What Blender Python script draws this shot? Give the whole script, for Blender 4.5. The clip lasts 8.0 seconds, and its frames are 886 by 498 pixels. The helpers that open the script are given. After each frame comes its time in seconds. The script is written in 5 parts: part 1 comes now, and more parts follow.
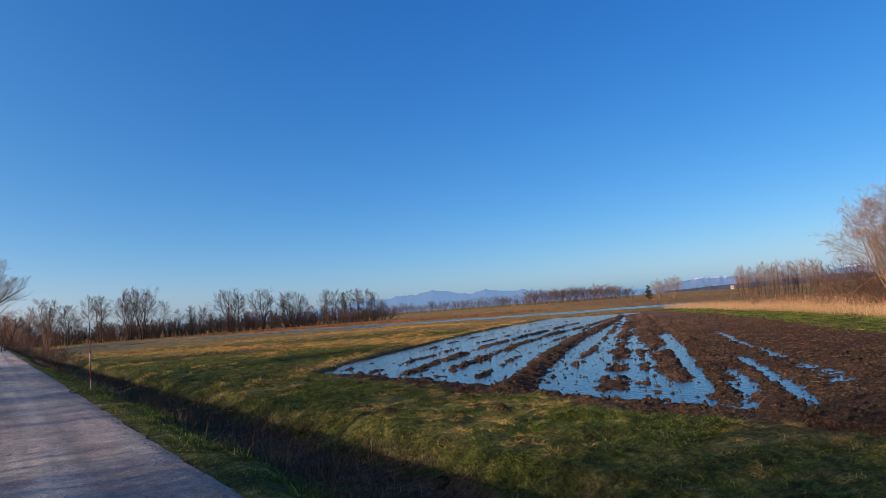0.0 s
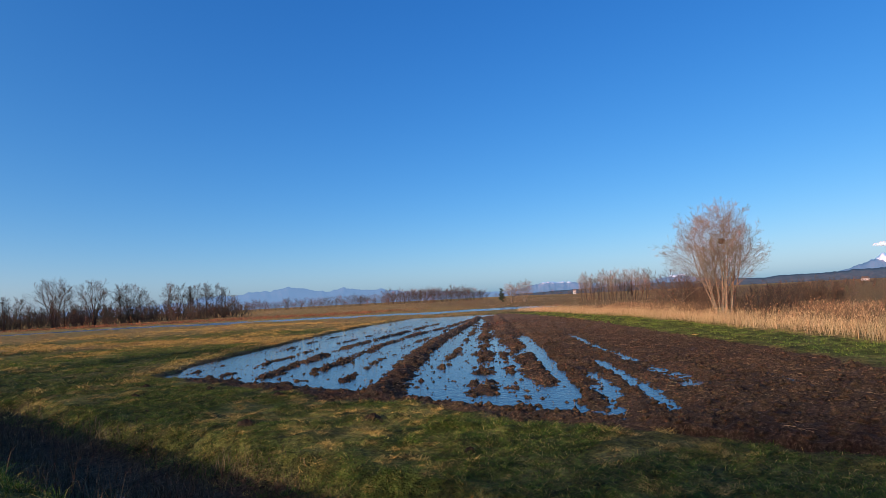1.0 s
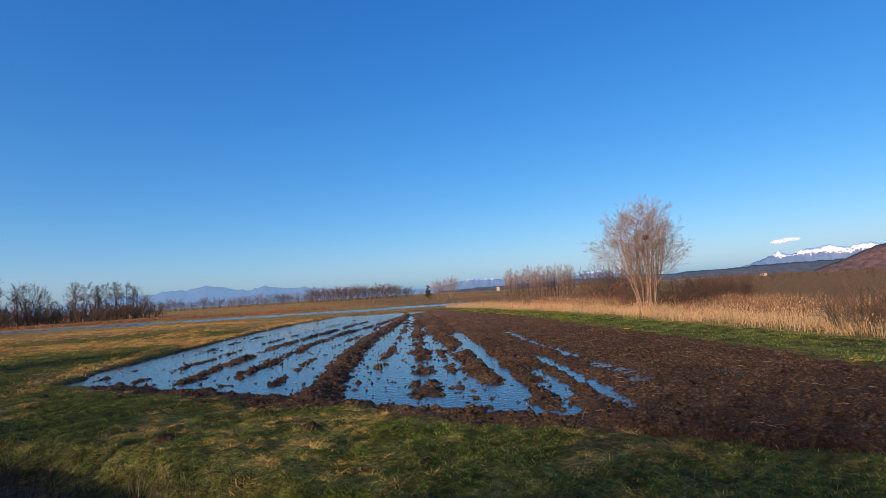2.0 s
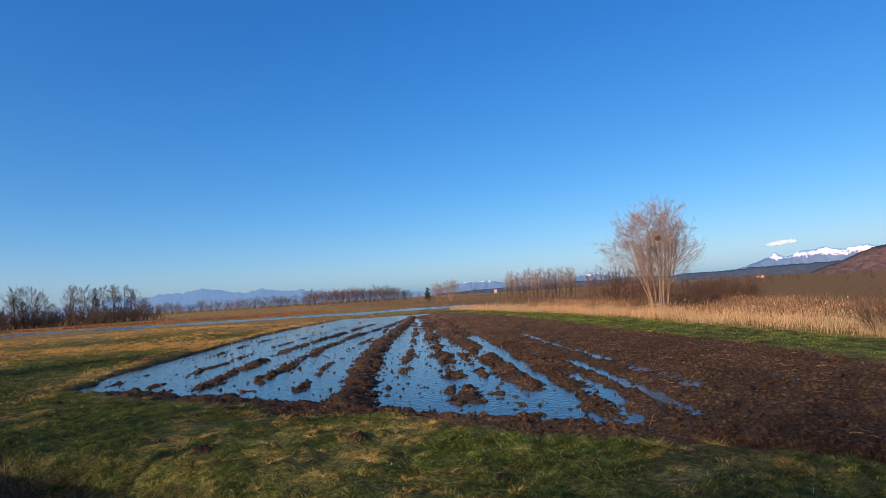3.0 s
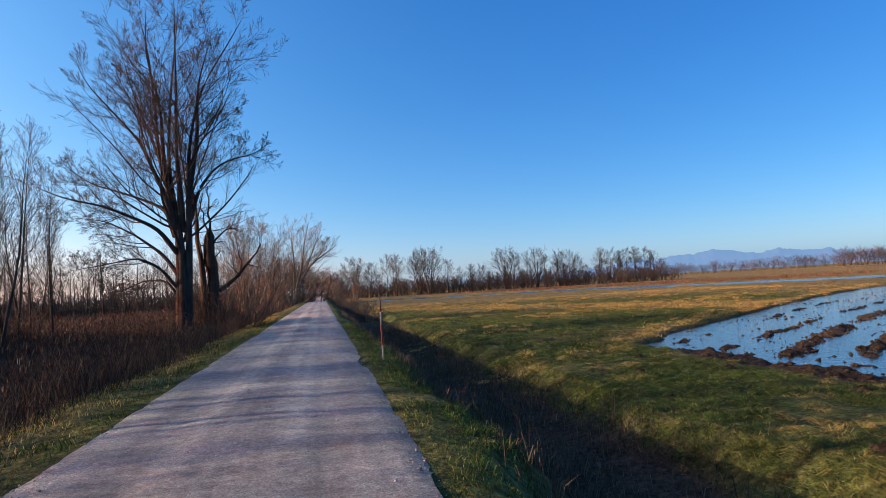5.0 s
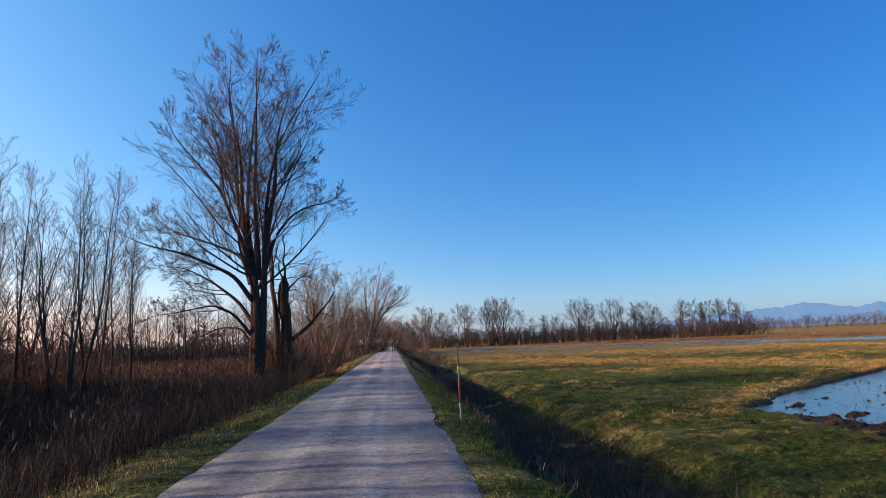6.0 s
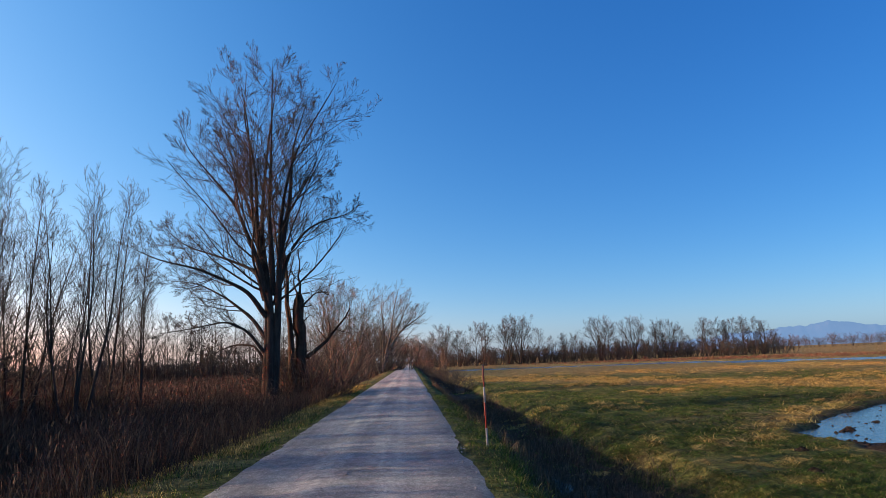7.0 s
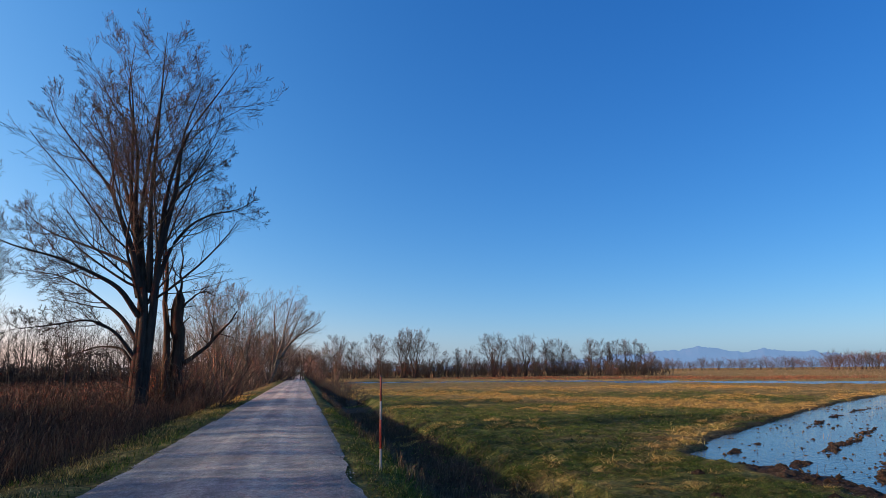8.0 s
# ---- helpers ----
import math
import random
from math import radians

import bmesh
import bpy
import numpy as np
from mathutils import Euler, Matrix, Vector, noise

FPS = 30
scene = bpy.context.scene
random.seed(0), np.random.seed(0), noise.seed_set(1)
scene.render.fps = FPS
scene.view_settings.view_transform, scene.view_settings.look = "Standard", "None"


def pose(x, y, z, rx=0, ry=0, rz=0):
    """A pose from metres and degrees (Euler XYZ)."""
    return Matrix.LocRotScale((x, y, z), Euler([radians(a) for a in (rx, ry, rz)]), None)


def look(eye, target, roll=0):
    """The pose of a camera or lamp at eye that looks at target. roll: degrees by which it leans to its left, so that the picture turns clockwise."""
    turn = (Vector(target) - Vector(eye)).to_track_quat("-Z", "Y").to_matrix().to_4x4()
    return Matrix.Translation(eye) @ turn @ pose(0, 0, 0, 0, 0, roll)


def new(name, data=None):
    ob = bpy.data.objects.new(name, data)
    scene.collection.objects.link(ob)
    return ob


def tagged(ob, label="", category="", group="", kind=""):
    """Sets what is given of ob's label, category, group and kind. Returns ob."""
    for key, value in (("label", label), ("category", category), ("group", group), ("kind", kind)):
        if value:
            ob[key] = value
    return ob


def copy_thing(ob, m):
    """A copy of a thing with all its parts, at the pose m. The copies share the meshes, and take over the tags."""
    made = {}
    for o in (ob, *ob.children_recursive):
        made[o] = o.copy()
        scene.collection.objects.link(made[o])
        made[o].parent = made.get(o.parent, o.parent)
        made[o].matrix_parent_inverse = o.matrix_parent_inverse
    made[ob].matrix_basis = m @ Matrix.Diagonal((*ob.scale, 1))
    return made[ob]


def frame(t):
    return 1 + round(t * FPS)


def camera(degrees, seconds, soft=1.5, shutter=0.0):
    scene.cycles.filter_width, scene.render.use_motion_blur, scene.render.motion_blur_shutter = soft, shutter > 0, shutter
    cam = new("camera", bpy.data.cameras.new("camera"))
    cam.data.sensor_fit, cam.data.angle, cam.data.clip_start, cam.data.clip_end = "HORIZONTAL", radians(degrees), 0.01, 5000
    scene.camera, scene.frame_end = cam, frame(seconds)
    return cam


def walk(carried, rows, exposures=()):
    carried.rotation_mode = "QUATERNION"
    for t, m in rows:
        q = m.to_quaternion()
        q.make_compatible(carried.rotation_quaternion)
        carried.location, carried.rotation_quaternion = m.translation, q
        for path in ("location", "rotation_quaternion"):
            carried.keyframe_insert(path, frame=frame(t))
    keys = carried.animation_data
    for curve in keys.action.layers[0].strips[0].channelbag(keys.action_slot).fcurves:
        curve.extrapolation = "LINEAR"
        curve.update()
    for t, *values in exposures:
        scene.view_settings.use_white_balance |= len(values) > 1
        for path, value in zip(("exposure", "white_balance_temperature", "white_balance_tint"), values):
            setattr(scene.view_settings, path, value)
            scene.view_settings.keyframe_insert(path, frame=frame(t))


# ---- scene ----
cam = camera(71.9, 8.0, soft=0.7)
PATH = [
    (0, (-0.059, 2.237, 1.503), (1.125, 3.837, 1.698), -4.3),
    (0.5, (0.104, 2.7, 1.572), (1.499, 4.126, 1.715), -3.7),
    (1, (0.312, 3.265, 1.596), (1.83, 4.557, 1.759), -3.0),
    (1.5, (0.682, 3.766, 1.569), (2.333, 4.887, 1.695), -3.4),
    (3, (0.985, 5.808, 1.594), (2.656, 6.897, 1.742), -3.6),
    (3.5, (0.995, 6.604, 1.587), (2.578, 7.826, 1.644), -5.8),
    (4, (0.994, 7.549, 1.567), (2.223, 9.125, 1.653), -3.3),
    (4.5, (0.942, 8.489, 1.541), (1.812, 10.289, 1.584), -5.3),
    (5, (0.904, 9.168, 1.478), (1.301, 11.124, 1.6), -3.4),
    (6.5, (0.854, 10.974, 1.515), (1.005, 12.938, 1.863), -2.5),
    (7, (0.831, 11.489, 1.508), (0.952, 13.453, 1.865), -2.4),
    (7.5, (0.837, 12.081, 1.49), (1.063, 14.032, 1.869), -2.4),
    (8, (0.915, 12.85, 1.468), (1.355, 14.762, 1.858), -0.6),
]
walk(cam, [(t, look(eye, target, roll)) for t, eye, target, roll in PATH],
     exposures=[(0, 0.14), (1.5, 0.18), (3.0, 0.2), (3.5, 0.3), (4.5, 0.38), (5.0, 0.44), (6.5, 0.34), (8, 0.24)])

# ---- light ----
SUN_AZ, SUN_EL = -87.0, 17.5          # degrees: azimuth clockwise from the road's heading (+y), elevation
world = bpy.data.worlds.new("sky")
scene.world = world
world.use_nodes = True
wn = world.node_tree
sky = wn.nodes.new("ShaderNodeTexSky")
sky.sky_type, sky.sun_disc = "NISHITA", False
sky.sun_elevation, sky.sun_rotation = radians(SUN_EL), radians(SUN_AZ)
sky.air_density, sky.dust_density, sky.ozone_density = 1.0, 1.0, 3.0
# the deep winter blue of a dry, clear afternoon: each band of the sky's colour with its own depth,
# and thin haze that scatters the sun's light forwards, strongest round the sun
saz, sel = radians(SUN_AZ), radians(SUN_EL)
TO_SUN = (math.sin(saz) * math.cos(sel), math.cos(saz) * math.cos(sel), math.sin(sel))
split, merge = wn.nodes.new("ShaderNodeSeparateColor"), wn.nodes.new("ShaderNodeCombineColor")
wn.links.new(sky.outputs[0], split.inputs[0])


def sky_math(operation, first_in, second, third=0.0):
    nd = wn.nodes.new("ShaderNodeMath")
    nd.operation = operation
    for slot, v in zip(nd.inputs, (first_in, second, third)):
        if isinstance(v, float):
            slot.default_value = v
        else:
            wn.links.new(v, slot)
    return nd.outputs[0]


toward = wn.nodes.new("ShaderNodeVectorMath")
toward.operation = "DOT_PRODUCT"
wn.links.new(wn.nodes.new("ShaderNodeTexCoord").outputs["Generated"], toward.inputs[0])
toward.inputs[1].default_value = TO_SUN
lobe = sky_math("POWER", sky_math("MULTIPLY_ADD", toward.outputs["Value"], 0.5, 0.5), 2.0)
height = wn.nodes.new("ShaderNodeSeparateXYZ")
wn.links.new(toward.inputs[0].links[0].from_socket, height.inputs[0])
low_air = sky_math("POWER", 2.718, sky_math("MULTIPLY", sky_math("ABSOLUTE", height.outputs["Z"], 0.0), -17.0))
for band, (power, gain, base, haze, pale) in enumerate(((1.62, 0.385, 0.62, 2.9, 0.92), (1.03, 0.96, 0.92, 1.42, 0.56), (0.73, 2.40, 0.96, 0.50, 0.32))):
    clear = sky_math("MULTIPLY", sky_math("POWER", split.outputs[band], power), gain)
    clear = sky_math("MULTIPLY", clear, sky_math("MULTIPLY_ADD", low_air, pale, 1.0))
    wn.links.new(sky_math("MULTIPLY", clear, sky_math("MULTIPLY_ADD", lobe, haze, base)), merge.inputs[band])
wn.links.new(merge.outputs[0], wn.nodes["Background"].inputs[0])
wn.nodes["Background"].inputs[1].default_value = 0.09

sun = new("sun", bpy.data.lights.new("sun", "SUN"))
sun.data.energy, sun.data.angle, sun.data.color = 5.0, radians(0.53), (1.0, 0.82, 0.58)
sun.matrix_basis = look(tuple(100 * c for c in TO_SUN), (0, 0, 0))

# ---- helpers for meshes ----
rng = np.random.default_rng(7)


def vnoise(x, y, scale, seed=0):
    """Smooth value noise in -1..1 over numpy arrays."""
    x, y = np.asarray(x, float) / scale, np.asarray(y, float) / scale
    xi, yi = np.floor(x), np.floor(y)
    fx, fy = x - xi, y - yi
    fx, fy = fx * fx * (3 - 2 * fx), fy * fy * (3 - 2 * fy)

    def corner(a, b):
        h = np.sin(a * 127.1 + b * 311.7 + seed * 74.7) * 43758.5453
        return (h - np.floor(h)) * 2 - 1

    low = corner(xi, yi) * (1 - fx) + corner(xi + 1, yi) * fx
    high = corner(xi, yi + 1) * (1 - fx) + corner(xi + 1, yi + 1) * fx
    return low * (1 - fy) + high * fy


def smooth(a, b, x):
    t = np.clip((np.asarray(x, float) - a) / (b - a), 0, 1)
    return t * t * (3 - 2 * t)


def mesh_of(name, verts, faces, material=None, shade=True):
    """A mesh from arrays: vertices (n, 3) and faces of one size (m, 3 or 4)."""
    verts, faces = np.asarray(verts, np.float32), np.asarray(faces, np.int32)
    me = bpy.data.meshes.new(name)
    size = faces.shape[1]
    me.vertices.add(len(verts))
    me.vertices.foreach_set("co", verts.ravel())
    me.loops.add(faces.size)
    me.loops.foreach_set("vertex_index", faces.ravel())
    me.polygons.add(len(faces))
    me.polygons.foreach_set("loop_start", np.arange(0, faces.size, size, dtype=np.int32))
    me.polygons.foreach_set("use_smooth", np.full(len(faces), shade))
    me.update(calc_edges=True)
    if material:
        me.materials.append(material)
    return me


def part(name, me, parent, label=""):
    ob = new(name, me)
    ob.parent = parent
    return tagged(ob, label) if label else ob


def join(pieces):
    """Several (verts, faces) as one."""
    verts, faces, at = [], [], 0
    for v, f in pieces:
        verts.append(v)
        faces.append(np.asarray(f) + at)
        at += len(v)
    return np.concatenate(verts), np.concatenate(faces)


def unit(v):
    return v / np.maximum(np.linalg.norm(v, axis=-1, keepdims=True), 1e-9)


def tubes(lines, radii, sides):
    """Tapered tubes round n lines of k points: lines (n, k, 3), radii (n, k)."""
    n, k, _ = lines.shape
    along = unit(np.gradient(lines, axis=1))
    ref = np.where(np.abs(along[..., 2:3]) > 0.9, np.array([1.0, 0, 0]), np.array([0, 0, 1.0]))
    a = unit(np.cross(along, ref))
    b = np.cross(along, a)
    ang = np.arange(sides) * 2 * np.pi / sides
    ring = a[:, :, None] * np.cos(ang)[None, None, :, None] + b[:, :, None] * np.sin(ang)[None, None, :, None]
    verts = (lines[:, :, None] + ring * radii[:, :, None, None]).reshape(-1, 3)
    i = np.arange(n)[:, None, None] * k * sides + np.arange(k - 1)[None, :, None] * sides
    s = np.arange(sides)[None, None, :]
    s2 = (s + 1) % sides
    faces = np.stack([i + s, i + s2, i + sides + s2, i + sides + s], -1).reshape(-1, 4)
    return verts, faces


def grow(start, way, length, radius, k, wander, up, r, tip=0.35):
    """Bent lines from start in the direction way; up pulls them to the sky."""
    n = len(start)
    pts = [start]
    d = unit(way)
    step = (length / (k - 1))[:, None]
    for _ in range(k - 1):
        d = unit(d + wander * r.normal(size=(n, 3)) + up * np.array([0, 0, 1.0]))
        pts.append(pts[-1] + d * step)
    lines = np.stack(pts, 1)
    taper = np.linspace(1, tip, k)[None]
    return lines, radius[:, None] * taper


def shoots(lines, radii, count, t0, t1, angle, ratio, r, length=None, spread=0.3, thin=0.55):
    """Where side shoots leave their lines: starts, directions, lengths, radii."""
    n, k, _ = lines.shape
    t = t0 + (t1 - t0) * (np.arange(count)[None] + r.random((n, count))) / count
    f = t * (k - 1)
    i = np.minimum(f.astype(int), k - 2)
    w = (f - i)[..., None]
    row = np.arange(n)[:, None]
    p = lines[row, i] * (1 - w) + lines[row, i + 1] * w
    d = unit(lines[row, i + 1] - lines[row, i])
    side = unit(np.cross(d, r.normal(size=d.shape)))
    a = np.radians(angle) * (1 + spread * r.normal(size=t.shape))[..., None]
    way = d * np.cos(a) + side * np.sin(a)
    total = np.linalg.norm(np.diff(lines, axis=1), axis=2).sum(1)[:, None] if length is None else length
    long = total * ratio * (1.22 - 0.85 * t) * (0.7 + 0.6 * r.random(t.shape))
    rad = (radii[row, i] * (1 - w[..., 0]) + radii[row, i + 1] * w[..., 0]) * thin
    return p.reshape(-1, 3), way.reshape(-1, 3), long.ravel(), rad.ravel()


# ---- materials ----
def mat(name, rough=0.9, spec=0.3):
    m = bpy.data.materials.new(name)
    m.use_nodes = True
    b = m.node_tree.nodes["Principled BSDF"]
    b.inputs["Roughness"].default_value = rough
    b.inputs["Specular IOR Level"].default_value = spec
    return m, m.node_tree, b


def node(nt, kind, **values):
    nd = nt.nodes.new(kind)
    for key, v in values.items():
        nd.inputs[key.replace("_", " ")].default_value = v
    return nd


def noise_at(nt, scale, detail=4.0, rough=0.6, coords=None):
    nd = node(nt, "ShaderNodeTexNoise", Scale=scale, Detail=detail, Roughness=rough)
    if coords is None:
        coords = nt.nodes.new("ShaderNodeTexCoord").outputs["Object"]
    nt.links.new(coords, nd.inputs["Vector"])
    return nd


def ramp(nt, fac, stops):
    nd = nt.nodes.new("ShaderNodeValToRGB")
    e = nd.color_ramp.elements
    while len(e) < len(stops):
        e.new(0.5)
    for el, (p, c) in zip(e, stops):
        el.position, el.color = p, (*c, 1)
    nt.links.new(fac, nd.inputs[0])
    return nd.outputs[0]


def mix(nt, fac, a, b, blend="MIX"):
    nd = nt.nodes.new("ShaderNodeMix")
    nd.data_type, nd.blend_type = "RGBA", blend
    for sock, v in ((nd.inputs[0], fac), (nd.inputs[6], a), (nd.inputs[7], b)):
        if isinstance(v, (int, float)):
            sock.default_value = v
        elif isinstance(v, tuple):
            sock.default_value = (*v, 1)
        else:
            nt.links.new(v, sock)
    return nd.outputs[2]


def bump(nt, b, height, strength, distance):
    nd = node(nt, "ShaderNodeBump", Strength=strength, Distance=distance)
    nt.links.new(height, nd.inputs["Height"])
    nt.links.new(nd.outputs[0], b.inputs["Normal"])


def attribute(nt, name):
    nd = nt.nodes.new("ShaderNodeAttribute")
    nd.attribute_name = name
    return nd.outputs["Fac"]


def island_mat(name, stops, rough=0.8, spec=0.2, leak=0.0, matted=None):
    """Plants: each blade, stalk or twig takes its own shade."""
    m, nt, b = mat(name, rough, spec)
    g = nt.nodes.new("ShaderNodeNewGeometry")
    c = ramp(nt, g.outputs["Random Per Island"], stops)
    if matted:
        tuft, litter = noise_at(nt, 4.6, 4, 0.7), noise_at(nt, 1.3, 6, 0.72)
        # shade between tufts and their lit tops, put into the colour as noise
        c = mix(nt, 0.9, c, ramp(nt, tuft.outputs["Fac"], [(0.40, (0.24, 0.27, 0.24)), (0.60, (1.75, 1.65, 1.4))]), "MULTIPLY")
        c = mix(nt, ramp(nt, litter.outputs["Fac"], [(0.60, (0, 0, 0)), (0.72, (0.6, 0.6, 0.6))]), c, matted)
    big = noise_at(nt, 0.35, 3)
    nt.links.new(mix(nt, 0.35, c, ramp(nt, big.outputs["Fac"], [(0.35, (0.45, 0.45, 0.45)), (0.65, (1, 1, 1))]), "MULTIPLY"), b.inputs["Base Color"])
    if leak:
        b.inputs["Subsurface Weight"].default_value = 0
        tr = nt.nodes.new("ShaderNodeBsdfTranslucent")
        nt.links.new(c, tr.inputs[0])
        mx = nt.nodes.new("ShaderNodeMixShader")
        mx.inputs[0].default_value = leak
        out = nt.nodes["Material Output"]
        nt.links.new(b.outputs[0], mx.inputs[1])
        nt.links.new(tr.outputs[0], mx.inputs[2])
        nt.links.new(mx.outputs[0], out.inputs[0])
    return m


def bark_mat(name, dark, light, scale=6.0):
    m, nt, b = mat(name, 0.92, 0.15)
    tc = nt.nodes.new("ShaderNodeTexCoord")
    mp = node(nt, "ShaderNodeMapping", Scale=(1, 1, 0.18))
    nt.links.new(tc.outputs["Object"], mp.inputs[0])
    n1 = noise_at(nt, scale, 6, 0.65, mp.outputs[0])
    n2 = noise_at(nt, scale * 0.12, 3, 0.5)
    c = ramp(nt, n1.outputs["Fac"], [(0.3, dark), (0.7, light)])
    nt.links.new(mix(nt, 0.4, c, ramp(nt, n2.outputs["Fac"], [(0.4, (0.6, 0.6, 0.58)), (0.65, (1, 1, 1))]), "MULTIPLY"), b.inputs["Base Color"])
    bump(nt, b, n1.outputs["Fac"], 0.6, 0.02)
    return m


M_bark_dark = bark_mat("bark_dark", (0.028, 0.022, 0.018), (0.085, 0.068, 0.055))
M_bark_grey = bark_mat("bark_grey", (0.09, 0.078, 0.060), (0.24, 0.208, 0.16))
M_bark_dead = bark_mat("bark_dead", (0.035, 0.024, 0.017), (0.11, 0.075, 0.05), 4.0)
M_twig_dark = island_mat("twig_dark", [(0, (0.040, 0.034, 0.029)), (1, (0.095, 0.079, 0.065))])
M_twig_tan = island_mat("twig_tan", [(0, (0.13, 0.112, 0.088)), (1, (0.25, 0.218, 0.168))])
M_twig_red = island_mat("twig_red", [(0, (0.055, 0.044, 0.034)), (1, (0.125, 0.098, 0.073))])
M_reed = island_mat("reed_brown", [(0, (0.024, 0.016, 0.012)), (0.6, (0.062, 0.042, 0.030)), (1, (0.15, 0.106, 0.072))], leak=0.2)
M_reed_tan = island_mat("reed_tan", [(0, (0.24, 0.18, 0.095)), (0.6, (0.42, 0.33, 0.175)), (1, (0.60, 0.49, 0.30))], leak=0.25)
M_stubble = island_mat("stubble", [(0, (0.06, 0.04, 0.025)), (0.6, (0.16, 0.11, 0.065)), (1, (0.36, 0.26, 0.15))])
M_reed_red = island_mat("reed_red", [(0, (0.11, 0.055, 0.030)), (1, (0.24, 0.125, 0.07))], leak=0.2)
M_blade_green = island_mat("blade_green", [(0, (0.024, 0.044, 0.007)), (0.5, (0.052, 0.108, 0.012)), (0.78, (0.105, 0.165, 0.022)), (0.90, (0.24, 0.21, 0.06)), (1, (0.46, 0.37, 0.14))], 0.65, 0.2, 0.3, (0.21, 0.165, 0.05))
M_blade_fresh = island_mat("blade_fresh", [(0, (0.07, 0.13, 0.014)), (0.6, (0.15, 0.26, 0.026)), (1, (0.28, 0.34, 0.06))], 0.65, 0.2, 0.3, (0.14, 0.17, 0.03))
M_blade_dry = island_mat("blade_dry", [(0, (0.14, 0.10, 0.028)), (0.5, (0.41, 0.30, 0.09)), (1, (0.68, 0.52, 0.20))], 0.75, 0.2, 0.25, (0.32, 0.225, 0.075))
M_weed_dark = island_mat("weed_dark", [(0, (0.035, 0.025, 0.016)), (0.7, (0.10, 0.072, 0.044)), (1, (0.22, 0.165, 0.10))])


def ground_mat():
    m, nt, b = mat("meadow_ground", 0.95, 0.1)
    tc = nt.nodes.new("ShaderNodeTexCoord").outputs["Object"]
    fine = noise_at(nt, 9.0, 5, 0.7, tc)
    mid = noise_at(nt, 1.1, 5, 0.65, tc)
    wide = noise_at(nt, 0.09, 4, 0.6, tc)
    green = ramp(nt, mid.outputs["Fac"], [(0.30, (0.020, 0.028, 0.007)), (0.5, (0.075, 0.095, 0.019)), (0.70, (0.19, 0.185, 0.05))])
    straw = ramp(nt, mid.outputs["Fac"], [(0.28, (0.07, 0.055, 0.02)), (0.5, (0.23, 0.175, 0.06)), (0.72, (0.42, 0.32, 0.12))])
    brown = ramp(nt, mid.outputs["Fac"], [(0.3, (0.05, 0.032, 0.02)), (0.7, (0.14, 0.09, 0.055))])
    add = nt.nodes.new("ShaderNodeMath")
    add.operation = "MULTIPLY_ADD"
    nt.links.new(wide.outputs["Fac"], add.inputs[0])
    add.inputs[1].default_value = 0.5
    nt.links.new(attribute(nt, "dry"), add.inputs[2])
    sharp = node(nt, "ShaderNodeMapRange", From_Min=0.35, From_Max=0.95)
    sharp.clamp = True
    add2 = nt.nodes.new("ShaderNodeMath")
    add2.operation = "MULTIPLY_ADD"
    nt.links.new(mid.outputs["Fac"], add2.inputs[0])
    add2.inputs[1].default_value = 0.3
    nt.links.new(add.outputs[0], add2.inputs[2])
    nt.links.new(add2.outputs[0], sharp.inputs[0])
    c = mix(nt, sharp.outputs[0], green, straw)
    c = mix(nt, attribute(nt, "bare"), c, brown)
    # fine dark flecks in the colour stand in for shade among the blades
    c = mix(nt, 0.85, c, ramp(nt, fine.outputs["Fac"], [(0.36, (0.22, 0.22, 0.22)), (0.64, (1.3, 1.3, 1.3))]), "MULTIPLY")
    nt.links.new(c, b.inputs["Base Color"])
    lump = noise_at(nt, 3.2, 5, 0.7, tc)
    bump(nt, b, lump.outputs["Fac"], 1.0, 0.30)
    return m


